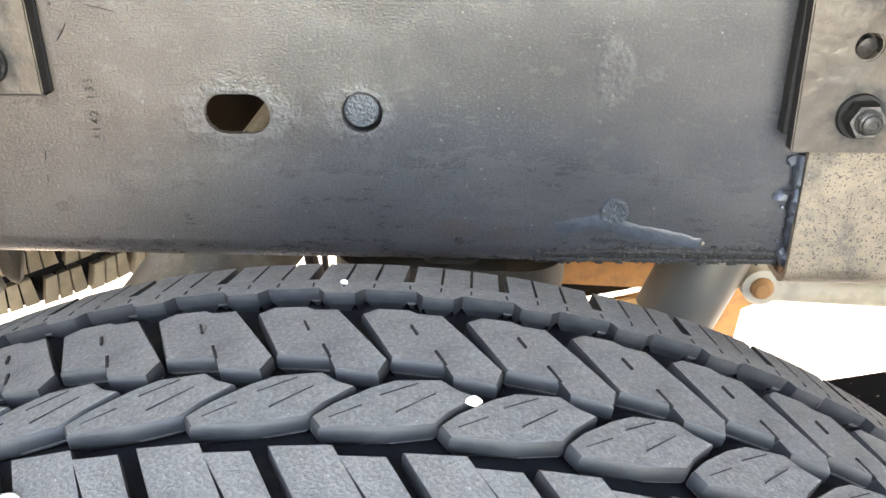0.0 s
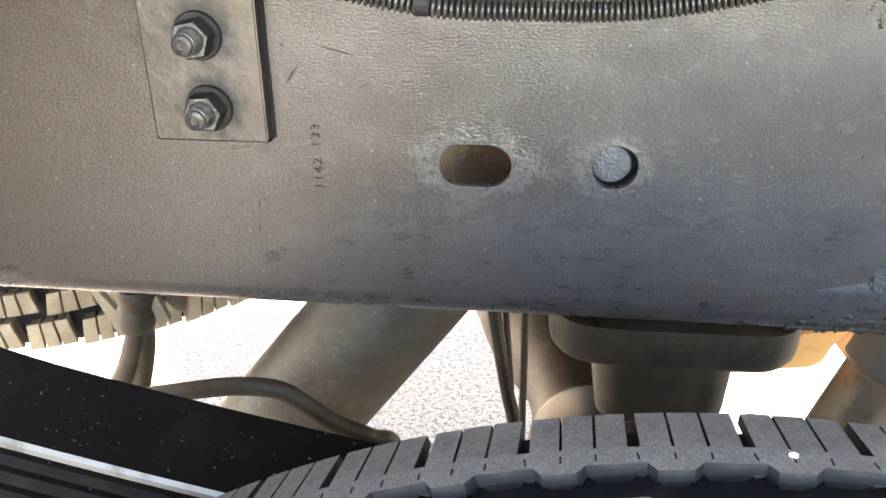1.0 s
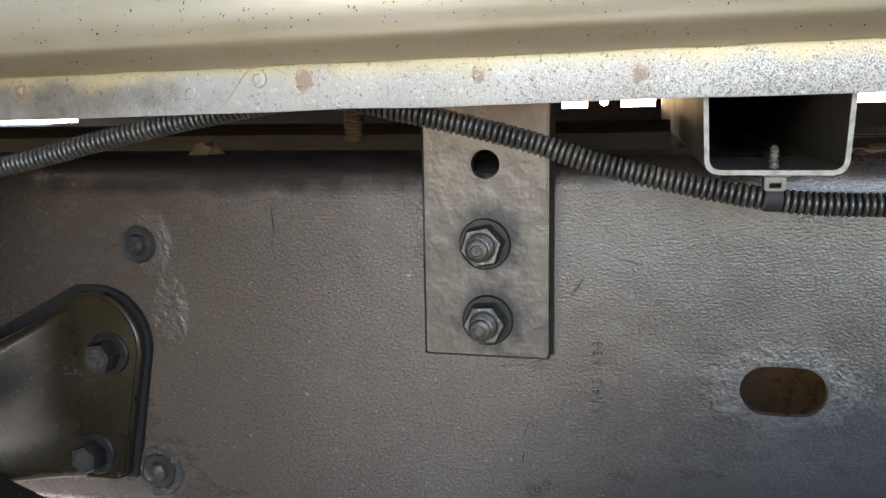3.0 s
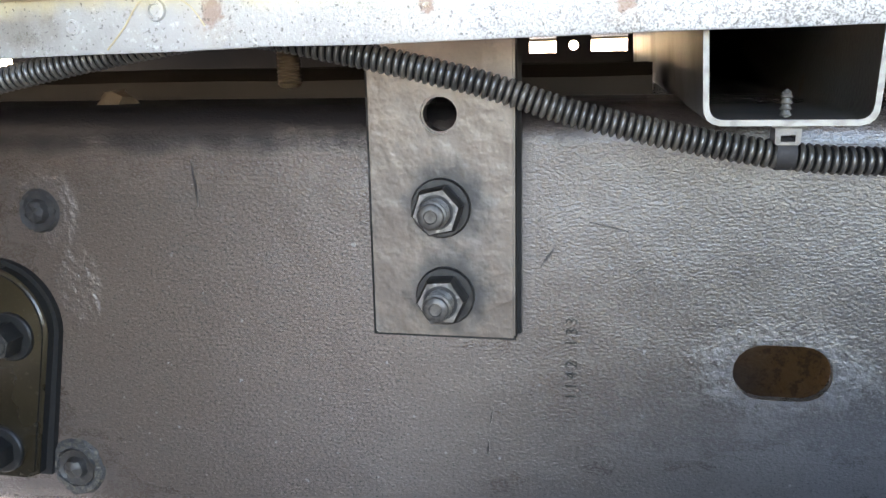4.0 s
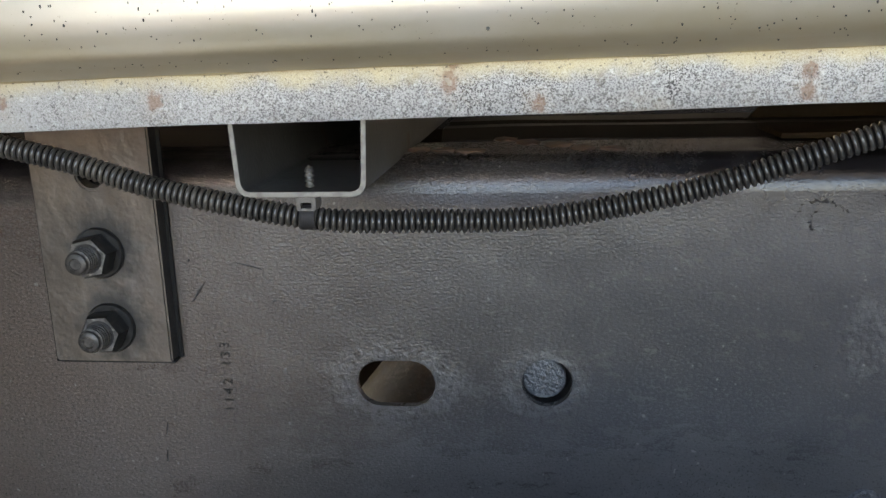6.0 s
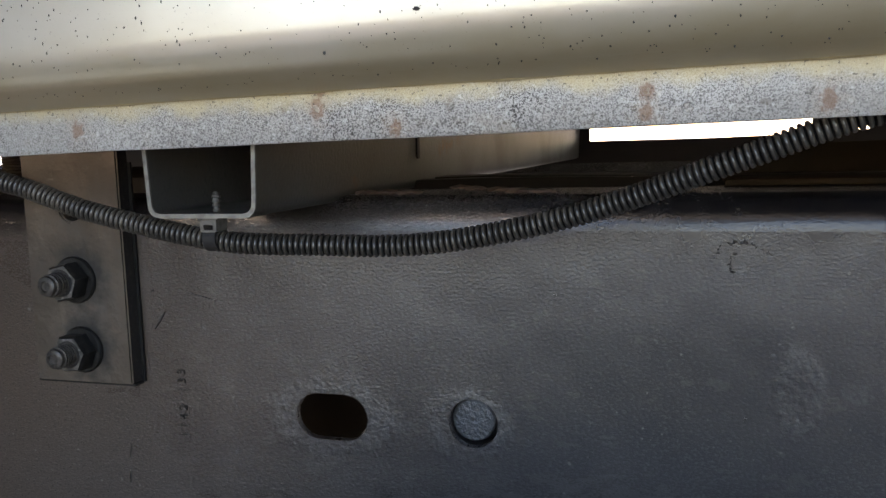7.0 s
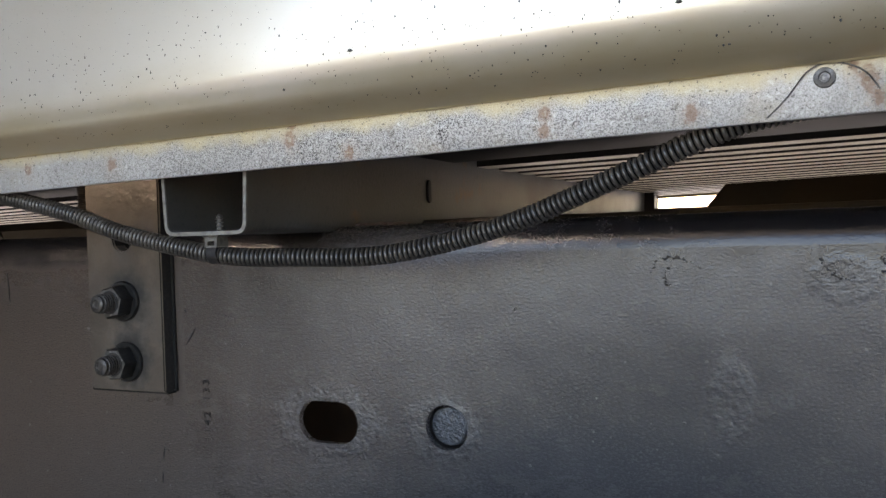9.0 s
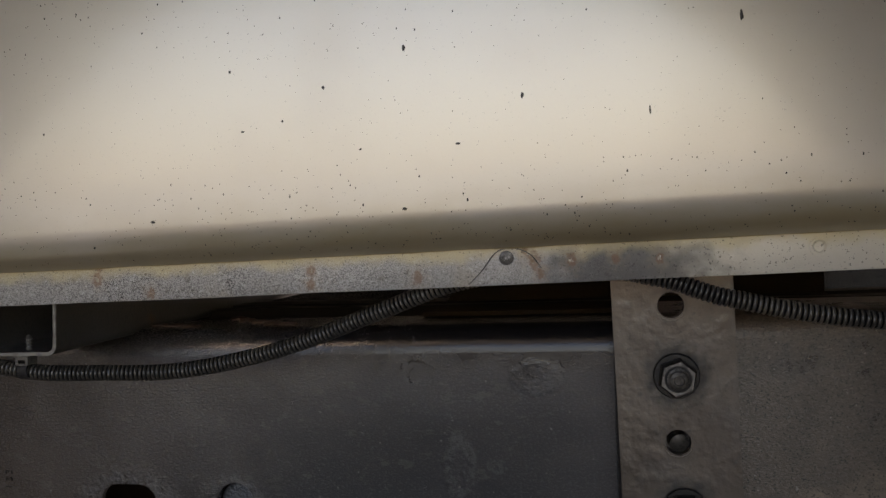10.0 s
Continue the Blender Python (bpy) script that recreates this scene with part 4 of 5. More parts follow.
n_prof = len(front + back)
for v in bm.verts:  # a shallow pressed bead in the bend, running out along the truck
    fade = max(0.0, min(1.0, (0.02 - v.co.x) / 0.22))
    dz = v.co.z - slope(v.co.x)
    v.co.y -= 0.0017 * fade * fade * (3 - 2 * fade) * math.exp(-((dz - 0.0262) / 0.0024) ** 2)
# back faces darkened here too, to keep the cavity in shade
for i, f in enumerate(bm.faces):
    c = f.calc_center_median()
    f.material_index = 1 if i < n_prof * NX and len(front) <= i % n_prof < n_prof - 1 and c.z - slope(c.x) > 0.045 else 0
put(wh, part("inner_panel", bm, (M_PANEL, M_BED), wh, "silver panel, speckled with tar"))
bm = bmesh.new()
tube(bm, [(X0 + (X1 - X0) * i / 160, 0.3918 + 0.0005 * noise.noise(Vector((i * 0.6, 3, 0))), slope(X0 + (X1 - X0) * i / 160) + 0.0198 + 0.0006 * noise.noise(Vector((i * 0.45, 0, 0)))) for i in range(161)], 0.0014, 8)
put(wh, part("seam_sealer", bm, M_SEAL, wh, "yellowed seam sealer"))
for x, dz, r in RUST_SPOTS[::2]:
    bm = bmesh.new()
    blob(bm, (x, 0.3931, slope(x) + dz), r * 0.35, 0.0006, r * 0.4, 0.9, 2)
    put(wh, part("rust_spot", bm, M_SCAB, wh))
for x, dz, r in ((0.0251, 0.0055, 0.0026), (0.2619, 0.012, 0.0042), (-0.405, 0.009, 0.0028)):
    bm = bmesh.new()
    lathe(bm, [(0.0003, -0.0004), (r * 0.55, -0.0004), (r * 0.75, -0.0012), (r, -0.0010), (r * 1.1, 0.0006)], 18, pose(x, 0.3932, slope(x) + dz))
    put(wh, part("spot_weld", bm, M_LIP, wh))
for x, dz, turn in ((-0.3735, 0.0135, 20), (0.1142, 0.0135, -10)):
    bm = bmesh.new()
    lathe(bm, [(0.0003, -0.0008), (0.0018, -0.0008), (0.0021, -0.0016), (0.0034, -0.0014), (0.0039, 0.0005)], 18, pose(x, 0.393, slope(x) + dz))
    put(wh, part("drain_plug", bm, M_LIP if x < 0 else M_NUT, wh, "small grey plug"))
    bm = bmesh.new()
    s = -1
    tube(bm, smooth_path([(x + s * 0.019, 0.3925, slope(x) + 0.001), (x + s * 0.012, 0.3922, slope(x) + 0.008), (x + s * 0.005, 0.392, slope(x) + 0.0165), (x + 0.003, 0.392, slope(x) + 0.0185), (x + 0.012, 0.3922, slope(x) + 0.015), (x + 0.018, 0.3925, slope(x) + 0.007)], 0.002), 0.0003, 6)
    put(wh, part("wire", bm, M_SEAL if x < 0 else M_NUT, wh, "thin bent wire"))
random.seed(11)
bm = bmesh.new()


def panel_y(dz):
    if dz < 0.0395:
        c = max(-1.0, min(1.0, 1 - (dz - 0.0195) / 0.020))
        return 0.392 - 0.028 * math.sin(math.acos(c))
    return 0.364 - 0.025 * (dz - 0.04) if dz < 0.16 else 0.361


for i in range(3400):
    x, dz = random.uniform(-0.52, 0.42), 0.022 + 0.17 * random.random() ** 1.5
    if x > 0.06 and random.random() < 0.25:
        continue
    r = (0.0002 + 0.00022 * random.random() ** 3) * (1.5 if random.random() < 0.04 else 1)
    blob(bm, (x, panel_y(dz) - 0.0001, slope(x) + dz), r, 0.0002, r * random.uniform(0.8, 2.0), 0.5, 1)
for x, z, rx, rz, lean in ((0.0725, 0.9459, 0.0011, 0.0022, -0.5), (0.1275, 0.9201, 0.001, 0.002, 0), (0.2248, 0.9486, 0.0011, 0.003, 0.2), (0.0967, 0.8996, 0.0018, 0.0006, -0.3),
                           (0.1846, 0.910, 0.0005, 0.003, -0.4), (-0.0147, 0.9406, 0.0009, 0.0011, 0), (0.0324, 0.9299, 0.0008, 0.0012, 0), (-0.0096, 0.9111, 0.0013, 0.0006, 0),
                           (0.011, 0.9151, 0.0008, 0.0008, 0), (0.0494, 0.8995, 0.0008, 0.0008, 0), (-0.1173, 0.916, 0.0008, 0.0008, 0), (-0.06, 0.869, 0.0018, 0.0009, 0.4), (0.0696, 0.8702, 0.0013, 0.001, 0)):
    blob(bm, (x, panel_y(z - slope(x)) - 0.0002, z), rx * 0.75, 0.0004, rz * 0.75, 0.9, 2)
tagged(part("tar_specks", bm, M_TAR, wh), kind="stuff")
put(wh, bpy.data.objects["tar_specks"])


# outer skin with the wheel opening, and the unseen arched roof of the wheelhouse
bm = bmesh.new()
hole = [(-0.06 - 0.57 * math.cos(math.pi * i / 40), 0.45 + 0.69 * math.sin(math.pi * i / 40)) for i in range(41)]
prism(bm, [(-1.3, 0.45), *hole, (1.1, 0.45), (1.1, 1.4), (-1.3, 1.4)], [], -0.082, -0.08)
put(wh, part("outer_skin", bm, M_LINER, wh, "underseal-coated inside of the bed side"))
bm = bmesh.new()
rings = []
for y in [-0.08 + 0.4565 * i / 8 for i in range(9)]:
    inner = [(0.03 - 0.605 * math.cos(math.pi * i / 48), 0.5 + 0.78 * math.sin(math.pi * i / 48)) for i in range(49)]
    outer = [(0.03 - 0.607 * math.cos(math.pi * i / 48), 0.5 + 0.782 * math.sin(math.pi * i / 48)) for i in range(49)]
    rings.append([(x, y, z) for x, z in inner + outer[::-1]])
loft(bm, rings)
# lower arch darkened so the rail reflects less light from it
for f in bm.faces:
    f.material_index = 1 if f.calc_center_median().z < 1.08 else 0
put(wh, part("arch_roof", bm, (M_PANEL, M_LINER), wh, "unseen arch roof, silver above, darkened below to cut reflected light"))

# unseen wall behind the wheel, added to keep light off the rail
bm = box(bmesh.new(), (-0.607, -0.078, 0.13), (-0.600, 0.355, 0.86), 0.001)
box(bm, (-0.607, 0.3555, 0.645), (-0.600, 0.474, 0.822), 0.001)
put(wh, part("rear_light_block", bm, M_SHADE, wh, "added unseen black wall that keeps light off the rail's left end"))

# ---- cargo bed floor ----
bm = bmesh.new()
prof = []
y = 0.398
while y < 1.54:
    prof += [(y, 0.866), (y + 0.003, 0.849), (y + 0.030, 0.849), (y + 0.033, 0.866)] if y > 0.66 else [(y, 0.866), (y + 0.006, 0.858), (y + 0.026, 0.858), (y + 0.032, 0.866)]
    y += 0.05
prof += [(1.6, 0.866), (1.6, 0.872), (0.398, 0.872)]
loft(bm, [[(x, yy, z + 0.0152 * x) for yy, z in prof] for x in (-1.3, 0.0, 1.1)])
bm.normal_update()
# rib bottoms pale, sides dark: shade between ribs put into the colour
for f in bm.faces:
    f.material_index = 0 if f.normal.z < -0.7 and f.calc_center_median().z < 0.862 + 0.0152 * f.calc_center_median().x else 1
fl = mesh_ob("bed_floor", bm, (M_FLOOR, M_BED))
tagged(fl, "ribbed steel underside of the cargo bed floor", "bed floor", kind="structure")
bm = bmesh.new()
prism(bm, [(-1.3, 0.45), *hole, (1.1, 0.45), (1.1, 1.4), (-1.3, 1.4)], [], 2.03, 2.034)
fs = mesh_ob("bed_side", bm, M_PANEL)
tagged(fs, "silver far side wall of the cargo bed", "bed side", kind="structure")
bm = bmesh.new()
loft(bm, [[(x, 1.555, 0.845 + 0.0152 * x), (x, 1.557, 0.845 + 0.0152 * x), (x, 1.557, 0.868), (x, 1.60, 0.9), (x, 1.60, 1.25), (x, 1.598, 1.25), (x, 1.598, 0.9), (x, 1.555, 0.869)] for x in (-1.0, 0.0, 0.9)])
fw = mesh_ob("wheelhouse_far", bm, M_PANEL)
tagged(fw, "far wheelhouse panel of the cargo bed", "body panel", kind="structure")

for x0, x1, dz in ((-1.2, -0.204, 0.002), (-0.136, 1.05, -0.009)):
    bm = bmesh.new()
    prof = [(0.575, 0.785), (0.577, 0.806), (0.585, 0.8125), (0.60, 0.8125), (0.603, 0.807), (0.62, 0.807), (0.624, 0.8125), (0.65, 0.8125), (0.655, 0.806), (0.655, 0.785)]
    loft(bm, [[(x0 + (x1 - x0) * i / 30, yy, z + dz + 0.0012 * noise.noise(Vector((x0 + i * 0.5, yy * 20, 0)))) for yy, z in prof] for i in range(31)])
    si = mesh_ob("bed_sill", bm, M_BED)
    tagged(si, "dark grimy longitudinal sill under the bed beside the rail", "sill", "bed sills")

# added dark plates that keep the gap under the floor in shade
for x0, x1 in ((-1.2, -0.204), (-0.136, 1.05)):
    bm = bmesh.new()
    prof = [(0.42, 0.8555), (0.424, 0.852), (0.50, 0.852), (0.505, 0.848), (0.64, 0.848), (0.645, 0.857), (0.42, 0.857)]
    loft(bm, [[(x, yy, z + 0.0152 * x) for yy, z in prof] for x in (x0, (x0 + x1) / 2, x1)])
    si = mesh_ob("floor_shade_plate", bm, M_BED)
    tagged(si, "added dark plate under the bed floor standing in for shade", "stiffener", "bed floor stiffeners")

# ---- crossmember channel on the rail ----
cm = thing("bed_crossmember", "open galvanised steel channel crossing under the cargo bed", "crossmember", (-0.17, 0.41, 0.797))
bm = bmesh.new()
t = 0.0018
outer = [(-0.1985, 0.858), (-0.1960, 0.803), (-0.1957, 0.8006), (-0.1947, 0.7987), (-0.1930, 0.7974), (-0.1905, 0.7968), (-0.1500, 0.7968), (-0.1475, 0.7974), (-0.1458, 0.7987), (-0.1448, 0.8006), (-0.1445, 0.803), (-0.1420, 0.858)]
inner = [(-0.1438, 0.858), (-0.1463, 0.8035), (-0.1466, 0.8015), (-0.1474, 0.8), (-0.1487, 0.7991), (-0.1505, 0.7987), (-0.19, 0.7987), (-0.1918, 0.7991), (-0.1931, 0.8), (-0.1939, 0.8015), (-0.1942, 0.8035), (-0.1967, 0.858)]
rings = [[(x, yy, z + (0.004 if yy > 0.47 else 0.0) * 0) for x, z in outer + inner] for yy in (0.4025, 0.4035, 0.6, 1.0, 1.5)]
loft(bm, rings)
# front rim takes a paler material than the walls
for f in bm.faces:
    f.material_index = 1 if f.calc_center_median().y < 0.4036 else 0
put(cm, part("channel", bm, (M_CHANNEL, M_EDGE), cm))
put(cm, part("end_plate", box(bmesh.new(), (-0.1985, 1.5, 0.7968), (-0.142, 1.503, 0.858), 0), M_CHANNEL, cm))
bm = prism(bmesh.new(), stadium(0, 0, 0.016, 0.0045), [], -0.0006, 0.0006)
bmesh.ops.rotate(bm, verts=bm.verts, matrix=Matrix.Rotation(radians(90), 3, "Z") @ Matrix.Rotation(radians(90), 3, "Y"))
bmesh.ops.translate(bm, verts=bm.verts, vec=(-0.1425, 0.609, 0.824))
put(cm, part("slot", bm, M_SCRATCH_GAP, cm, "dark slotted hole"))
random.seed(8)
for i in range(8):
    bm = bmesh.new()
    blob(bm, (-0.14 + 0.11 * i / 8, 0.5 + 0.05 * random.random(), 0.8005), 0.008, 0.008, 0.0012 + 0.001 * random.random(), 0.6, 1)
    put(cm, part("rust_flake", bm, M_RING, cm))

# ---- corrugated conduit and its clip ----
ctrl = [(-0.9, 0.44, 0.80), (-0.7, 0.42, 0.79), (-0.6, 0.405, 0.789), (-0.51, 0.4015, 0.80), (-0.447, 0.4015, 0.8135), (-0.388, 0.4035, 0.8245), (-0.35, 0.405, 0.8285), (-0.316, 0.407, 0.8225),
        (-0.268, 0.409, 0.811), (-0.23, 0.41, 0.799), (-0.17, 0.411, 0.7868), (-0.125, 0.4145, 0.7846), (-0.075, 0.4195, 0.7850), (-0.016, 0.418, 0.7965), (0.042, 0.4085, 0.8165),
        (0.084, 0.4025, 0.831), (0.12, 0.4025, 0.8365), (0.155, 0.4025, 0.8375), (0.192, 0.402, 0.8305), (0.224, 0.402, 0.82), (0.29, 0.402, 0.8085), (0.42, 0.41, 0.80), (0.7, 0.43, 0.81)]
path = smooth_path(ctrl, 0.00043)
prof = (0.0043, 0.0047, 0.0048, 0.0046, 0.0040, 0.0032)
bm = bmesh.new()
SEG = 12
tube(bm, path, [prof[i % 6] for i in range(len(path))], SEG)
bm.faces.ensure_lookup_table()
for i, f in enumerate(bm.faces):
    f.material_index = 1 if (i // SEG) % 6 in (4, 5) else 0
cd = thing("corrugated_conduit", "black corrugated plastic cable conduit, dusty, sagging below the flange", "conduit", (-0.17, 0.411, 0.7875))
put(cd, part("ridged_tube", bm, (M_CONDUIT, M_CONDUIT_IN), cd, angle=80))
seam = tube(bmesh.new(), [(p.x, p.y + 0.0040, p.z) for p in path[::12]], 0.0006, 6)
put(cd, part("slit_seam", seam, M_CONDUIT_IN, cd, "dark lengthwise slit"))
cl = thing("conduit_clip", "pale plastic push-in clip holding the conduit to the channel", "clip", (-0.17, 0.411, 0.79))
bm = bmesh.new()
lathe(bm, [(0.0044, -0.003), (0.0054, -0.003), (0.0054, 0.003), (0.0044, 0.003)], 22, Matrix.Translation((-0.1695, 0.411, 0.7875)) @ Matrix.Rotation(radians(90), 4, "Z"))
put(cl, part("band", bm, M_SCRATCH_GAP, cl, "dark band round the conduit"))
bm = bmesh.new()
prism(bm, rounded(-0.1735, 0.7905, -0.1657, 0.7962, (0.001, 0.001, 0.0005, 0.0005), 3), [rounded(-0.1718, 0.7915, -0.1674, 0.7938, (0.0004,) * 4, 2)], 0.4062, 0.4150)
box(bm, (-0.1730, 0.4066, 0.7948), (-0.1665, 0.4072, 0.7956), 0)
box(bm, (-0.1745, 0.4055, 0.7958), (-0.1645, 0.4160, 0.7968), 0.0003)
put(cl, part("buckle", bm, M_CLIP, cl))
bm = bmesh.new()
prof, z = [(0.0014, 0.0)], 0.002
for i in range(4):
    prof += [(0.0013, z), (0.0021, z + 0.0004), (0.0014, z + 0.0014)]
    z += 0.0019
prof += [(0.0016, z), (0.0003, z + 0.001)]
lathe(bm, prof, 12, Matrix.Translation((-0.1695, 0.4135, 0.797)) @ Matrix.Rotation(radians(90), 4, "X"))
put(cl, part("barbed_stem", bm, M_CLIP, cl))

# ---- road wheel ----
def tread_block(poly, depth, radius, gap_cuts, marks=(), inset=0.0005, under=0.0026):
    """A block standing on the carcass: poly in (along, across) metres, radius a function of across."""
    bm = bmesh.new()

    def at(u, s, drop):
        r = radius(s) - drop
        a = u / radius(s)
        return Vector((r * math.sin(a), s, r * math.cos(a)))

    for u0, s0, u1, s1, w in marks:
        d = Vector((u1 - u0, s1 - s0)).normalized()
        nu, ns = -d.y * w / 2, d.x * w / 2
        known = set(bm.faces)
        quad = [(u0 + nu, s0 + ns), (u1 + nu, s1 + ns), (u1 - nu, s1 - ns), (u0 - nu, s0 - ns)]
        loft(bm, [[at(*p, 0.0012) for p in quad], [at(*p, -0.00012) for p in quad]])
        for f in bm.faces:
            if f not in known:
                f.material_index = 1
    n_marks = len(bm.faces)
    for loop in gap_cuts(poly):
        cu, cs = sum(p[0] for p in loop) / len(loop), sum(p[1] for p in loop) / len(loop)
        shrink = lambda p, d: (p[0] + (cu - p[0]) * d / max(1e-4, math.hypot(cu - p[0], cs - p[1])), p[1] + (cs - p[1]) * d / max(1e-4, math.hypot(cu - p[0], cs - p[1])))
        loft(bm, [[at(*shrink(p, under), depth) for p in loop], [at(*shrink(p, under * 0.35), 0.0053) for p in loop], [at(*shrink(p, -0.0003), 0.0040) for p in loop], [at(*p, 0.0008) for p in loop], [at(*shrink(p, inset), 0.0) for p in loop]])
    bm.normal_update()
    # block walls take a darker rubber than the tops
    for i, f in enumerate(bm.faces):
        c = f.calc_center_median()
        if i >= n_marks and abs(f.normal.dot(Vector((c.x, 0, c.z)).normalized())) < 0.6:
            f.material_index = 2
    return bm


def split(n, gap):
    """Cut a quad (a, b along one edge; d, c along the other) into n bars with sipes between."""
    def cut(q):
        a, b, c, d = q
        L = math.hypot(b[0] - a[0], b[1] - a[1])
        g = gap / L
        out = []
        for i in range(n):
            u0, u1 = i / n + (g / 2 if i else 0), (i + 1) / n - (g / 2 if i < n - 1 else 0)
            lerp = lambda p, r, t: (p[0] + (r[0] - p[0]) * t, p[1] + (r[1] - p[1]) * t)
            out.append([lerp(a, b, u0), lerp(a, b, u1), lerp(d, c, u1), lerp(d, c, u0)])
        return out
    return cut


def stepped(gap, steps):
    """Like split, with the lower edge of each bar set back by its own step."""
    def cut(q):
        out = []
        for loop, st in zip(split(len(steps), gap)(q), steps):
            a, b, c, d = loop
            sign = 1 if c[1] > b[1] else -1
            out.append([(a[0], a[1] - sign * st), (b[0], b[1] - sign * st), (c[0], c[1] - sign * st * 0.4), (d[0], d[1] - sign * st * 0.4)])
        return out
    return cut


def whole(p):
    """One uncut block."""
    return [p]


def make_tyre(tyre, R, half, rows, count, depth, side, mat_block, mat_base, mat_wall, rim_r, drop=0.011):
    """A tyre round its own y axis at the thing's origin, with a tread block object for every pitch of every row."""
    crown = lambda s: R - drop * (abs(s) / half) ** 2.6 * (1 if abs(s) < half else 1.2)
    base = [(rim_r, -side * 0.8), (rim_r + 0.02, -side * 0.93), (R * 0.82, -side), (R - 0.055, -side * 0.97), (R - 0.034, -half * 1.05)]
    base += [(crown(half * i / 8) - depth, half * i / 8) for i in range(-8, 9)]
    base += [(r, -a) for r, a in base[4::-1]]
    bm = bmesh.new()
    lathe(bm, base + [(rim_r, side * 0.5), (rim_r, -side * 0.5)], 120, Matrix())
    part("carcass", bm, mat_base, tyre)
    bm = bmesh.new()
    lathe(bm, [(0.03, -0.02), (0.09, -0.02), (rim_r * 0.9, 0.01), (rim_r + 0.001, -side * 0.78), (rim_r + 0.012, -side * 0.8), (rim_r + 0.012, -side * 0.84), (rim_r - 0.004, -side * 0.84),
               (rim_r * 0.86, 0.0), (0.09, -0.03), (0.03, -0.03)], 48, Matrix())
    part("rim", bm, M_UNDER, tyre, "dull steel rim")
    for poly, cuts, shift, dp, marks, inset in rows:
        data = None
        for i in range(count):
            if data is None:
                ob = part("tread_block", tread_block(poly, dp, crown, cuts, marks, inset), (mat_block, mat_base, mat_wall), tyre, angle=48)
                data = ob.data
            else:
                ob = new("tread_block", data)
                ob.parent = tyre
            ob.rotation_euler = (0, 2 * math.pi * (i + shift) / count, 0)


R_T = 0.3532
N_T = 70
P = 2 * math.pi * R_T / N_T
wheel = thing("road_wheel", "worn all-terrain truck tyre, dusty black, standing on the concrete", "wheel", (-0.045, 0.1695, R_T))
# across: positive is towards the frame rail
h, g = P / 2, 0.0030
EDGE = ((0, 0.0635), (0.0030, 0.0635), (0.0052, 0.0603), (0.0150, 0.0603), (0.0178, 0.0635), (P, 0.0635))
ribs = lambda p: [[(a, lo), (c, hi), (c, 0.0712), (a, 0.0712)] for (a, lo), (c, hi) in zip(EDGE, EDGE[1:])] + \
    [[(a, 0.0712), (c, 0.0712), (c + (0.0006 if c > 0.03 else 0), 0.0912), (a, 0.0912)] for a, c in ((0.0016, 0.0102), (0.0111, 0.0199), (0.0208, P - 0.0022))]
second = [(-0.0222, 0.0455), (-0.0180, 0.0495), (-0.0085, 0.0500), (-0.0055, 0.0480), (0.0020, 0.0482), (0.0120, 0.0330), (0.0203, 0.0200), (0.0185, 0.0130), (0.0068, 0.0142), (0.0042, 0.0200), (-0.0106, 0.0208)]
centre = [(-0.0205, -0.0068), (-0.0165, -0.0015), (-0.0080, 0.0065), (-0.0014, 0.0110), (0.0110, 0.0128), (0.0155, 0.0090), (0.0204, 0.0070), (0.0150, 0.0005), (0.0135, -0.0012), (0.0103, -0.0065), (-0.0006, -0.0098), (-0.0178, -0.0108)]
fourth = lambda p: [p[:4], p[4:]]
rows = [
    ((), ribs, -0.393, 0.0075, ((0.0106, 0.0650, 0.0107, 0.0680, 0.0006), (0.0204, 0.0650, 0.0205, 0.0680, 0.0006), (0.0008, 0.0650, 0.0004, 0.0682, 0.0006)), 0.0),
    (second, whole, 0.921, 0.0075, ((-0.0068, 0.0402, -0.0046, 0.0352, 0.0007), (0.0012, 0.0268, 0.0045, 0.0196, 0.0009)), 0.0006),
    (centre, whole, 0.698, 0.0065, ((-0.0045, 0.0035, 0.0046, 0.0100, 0.0002), (0.0001, -0.0030, 0.0095, 0.0062, 0.0002), (-0.0160, -0.0068, -0.0085, -0.0010, 0.0002)), 0.0006),
    ([(-0.0146, -0.0178), (0.0005, -0.0165), (0.0175, -0.0460), (0.0020, -0.0470), (0.0022, -0.0203), (0.0135, -0.0195), (0.0287, -0.0460), (0.0190, -0.0460)], fourth, 0.258, 0.0075, (), 0.0005),
    ([(h - g / 2, -0.0530), (-h + g / 2, -0.0530), (-h + g / 2 + 0.002, -0.09), (h - g / 2 + 0.002, -0.09)], stepped(0.0008, (0.0012, 0.0, 0.0022)), 0.4, 0.010, (), 0.0005),
]
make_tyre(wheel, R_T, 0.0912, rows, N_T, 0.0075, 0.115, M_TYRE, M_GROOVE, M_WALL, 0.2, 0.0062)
for x, y, z, r in ((-0.0036, 0.1726, 0.7052, 0.0016), (-0.0469, 0.2371, 0.7042, 0.0010), (-0.107, 0.137, 0.7007, 0.0019)):
    bm = blob(bmesh.new(), (x, y, z), r * 1.3, r, r * 0.8, 0.4, 2)
    tagged(mesh_ob("pebble", bm, M_PEBBLE), "small white pebble stuck on the tyre tread", "pebble", "pebbles on the tyre")

# ---- spare wheel under the bed ----
spare = thing("spare_wheel", "mud-dusted off-road spare tyre hung flat under the bed", "wheel", (-0.665, 1.0, 0.497))
spare.rotation_euler = (radians(-90), 0, 0)
R_S = 0.34
P2 = 2 * math.pi * R_S / 42
rows = []
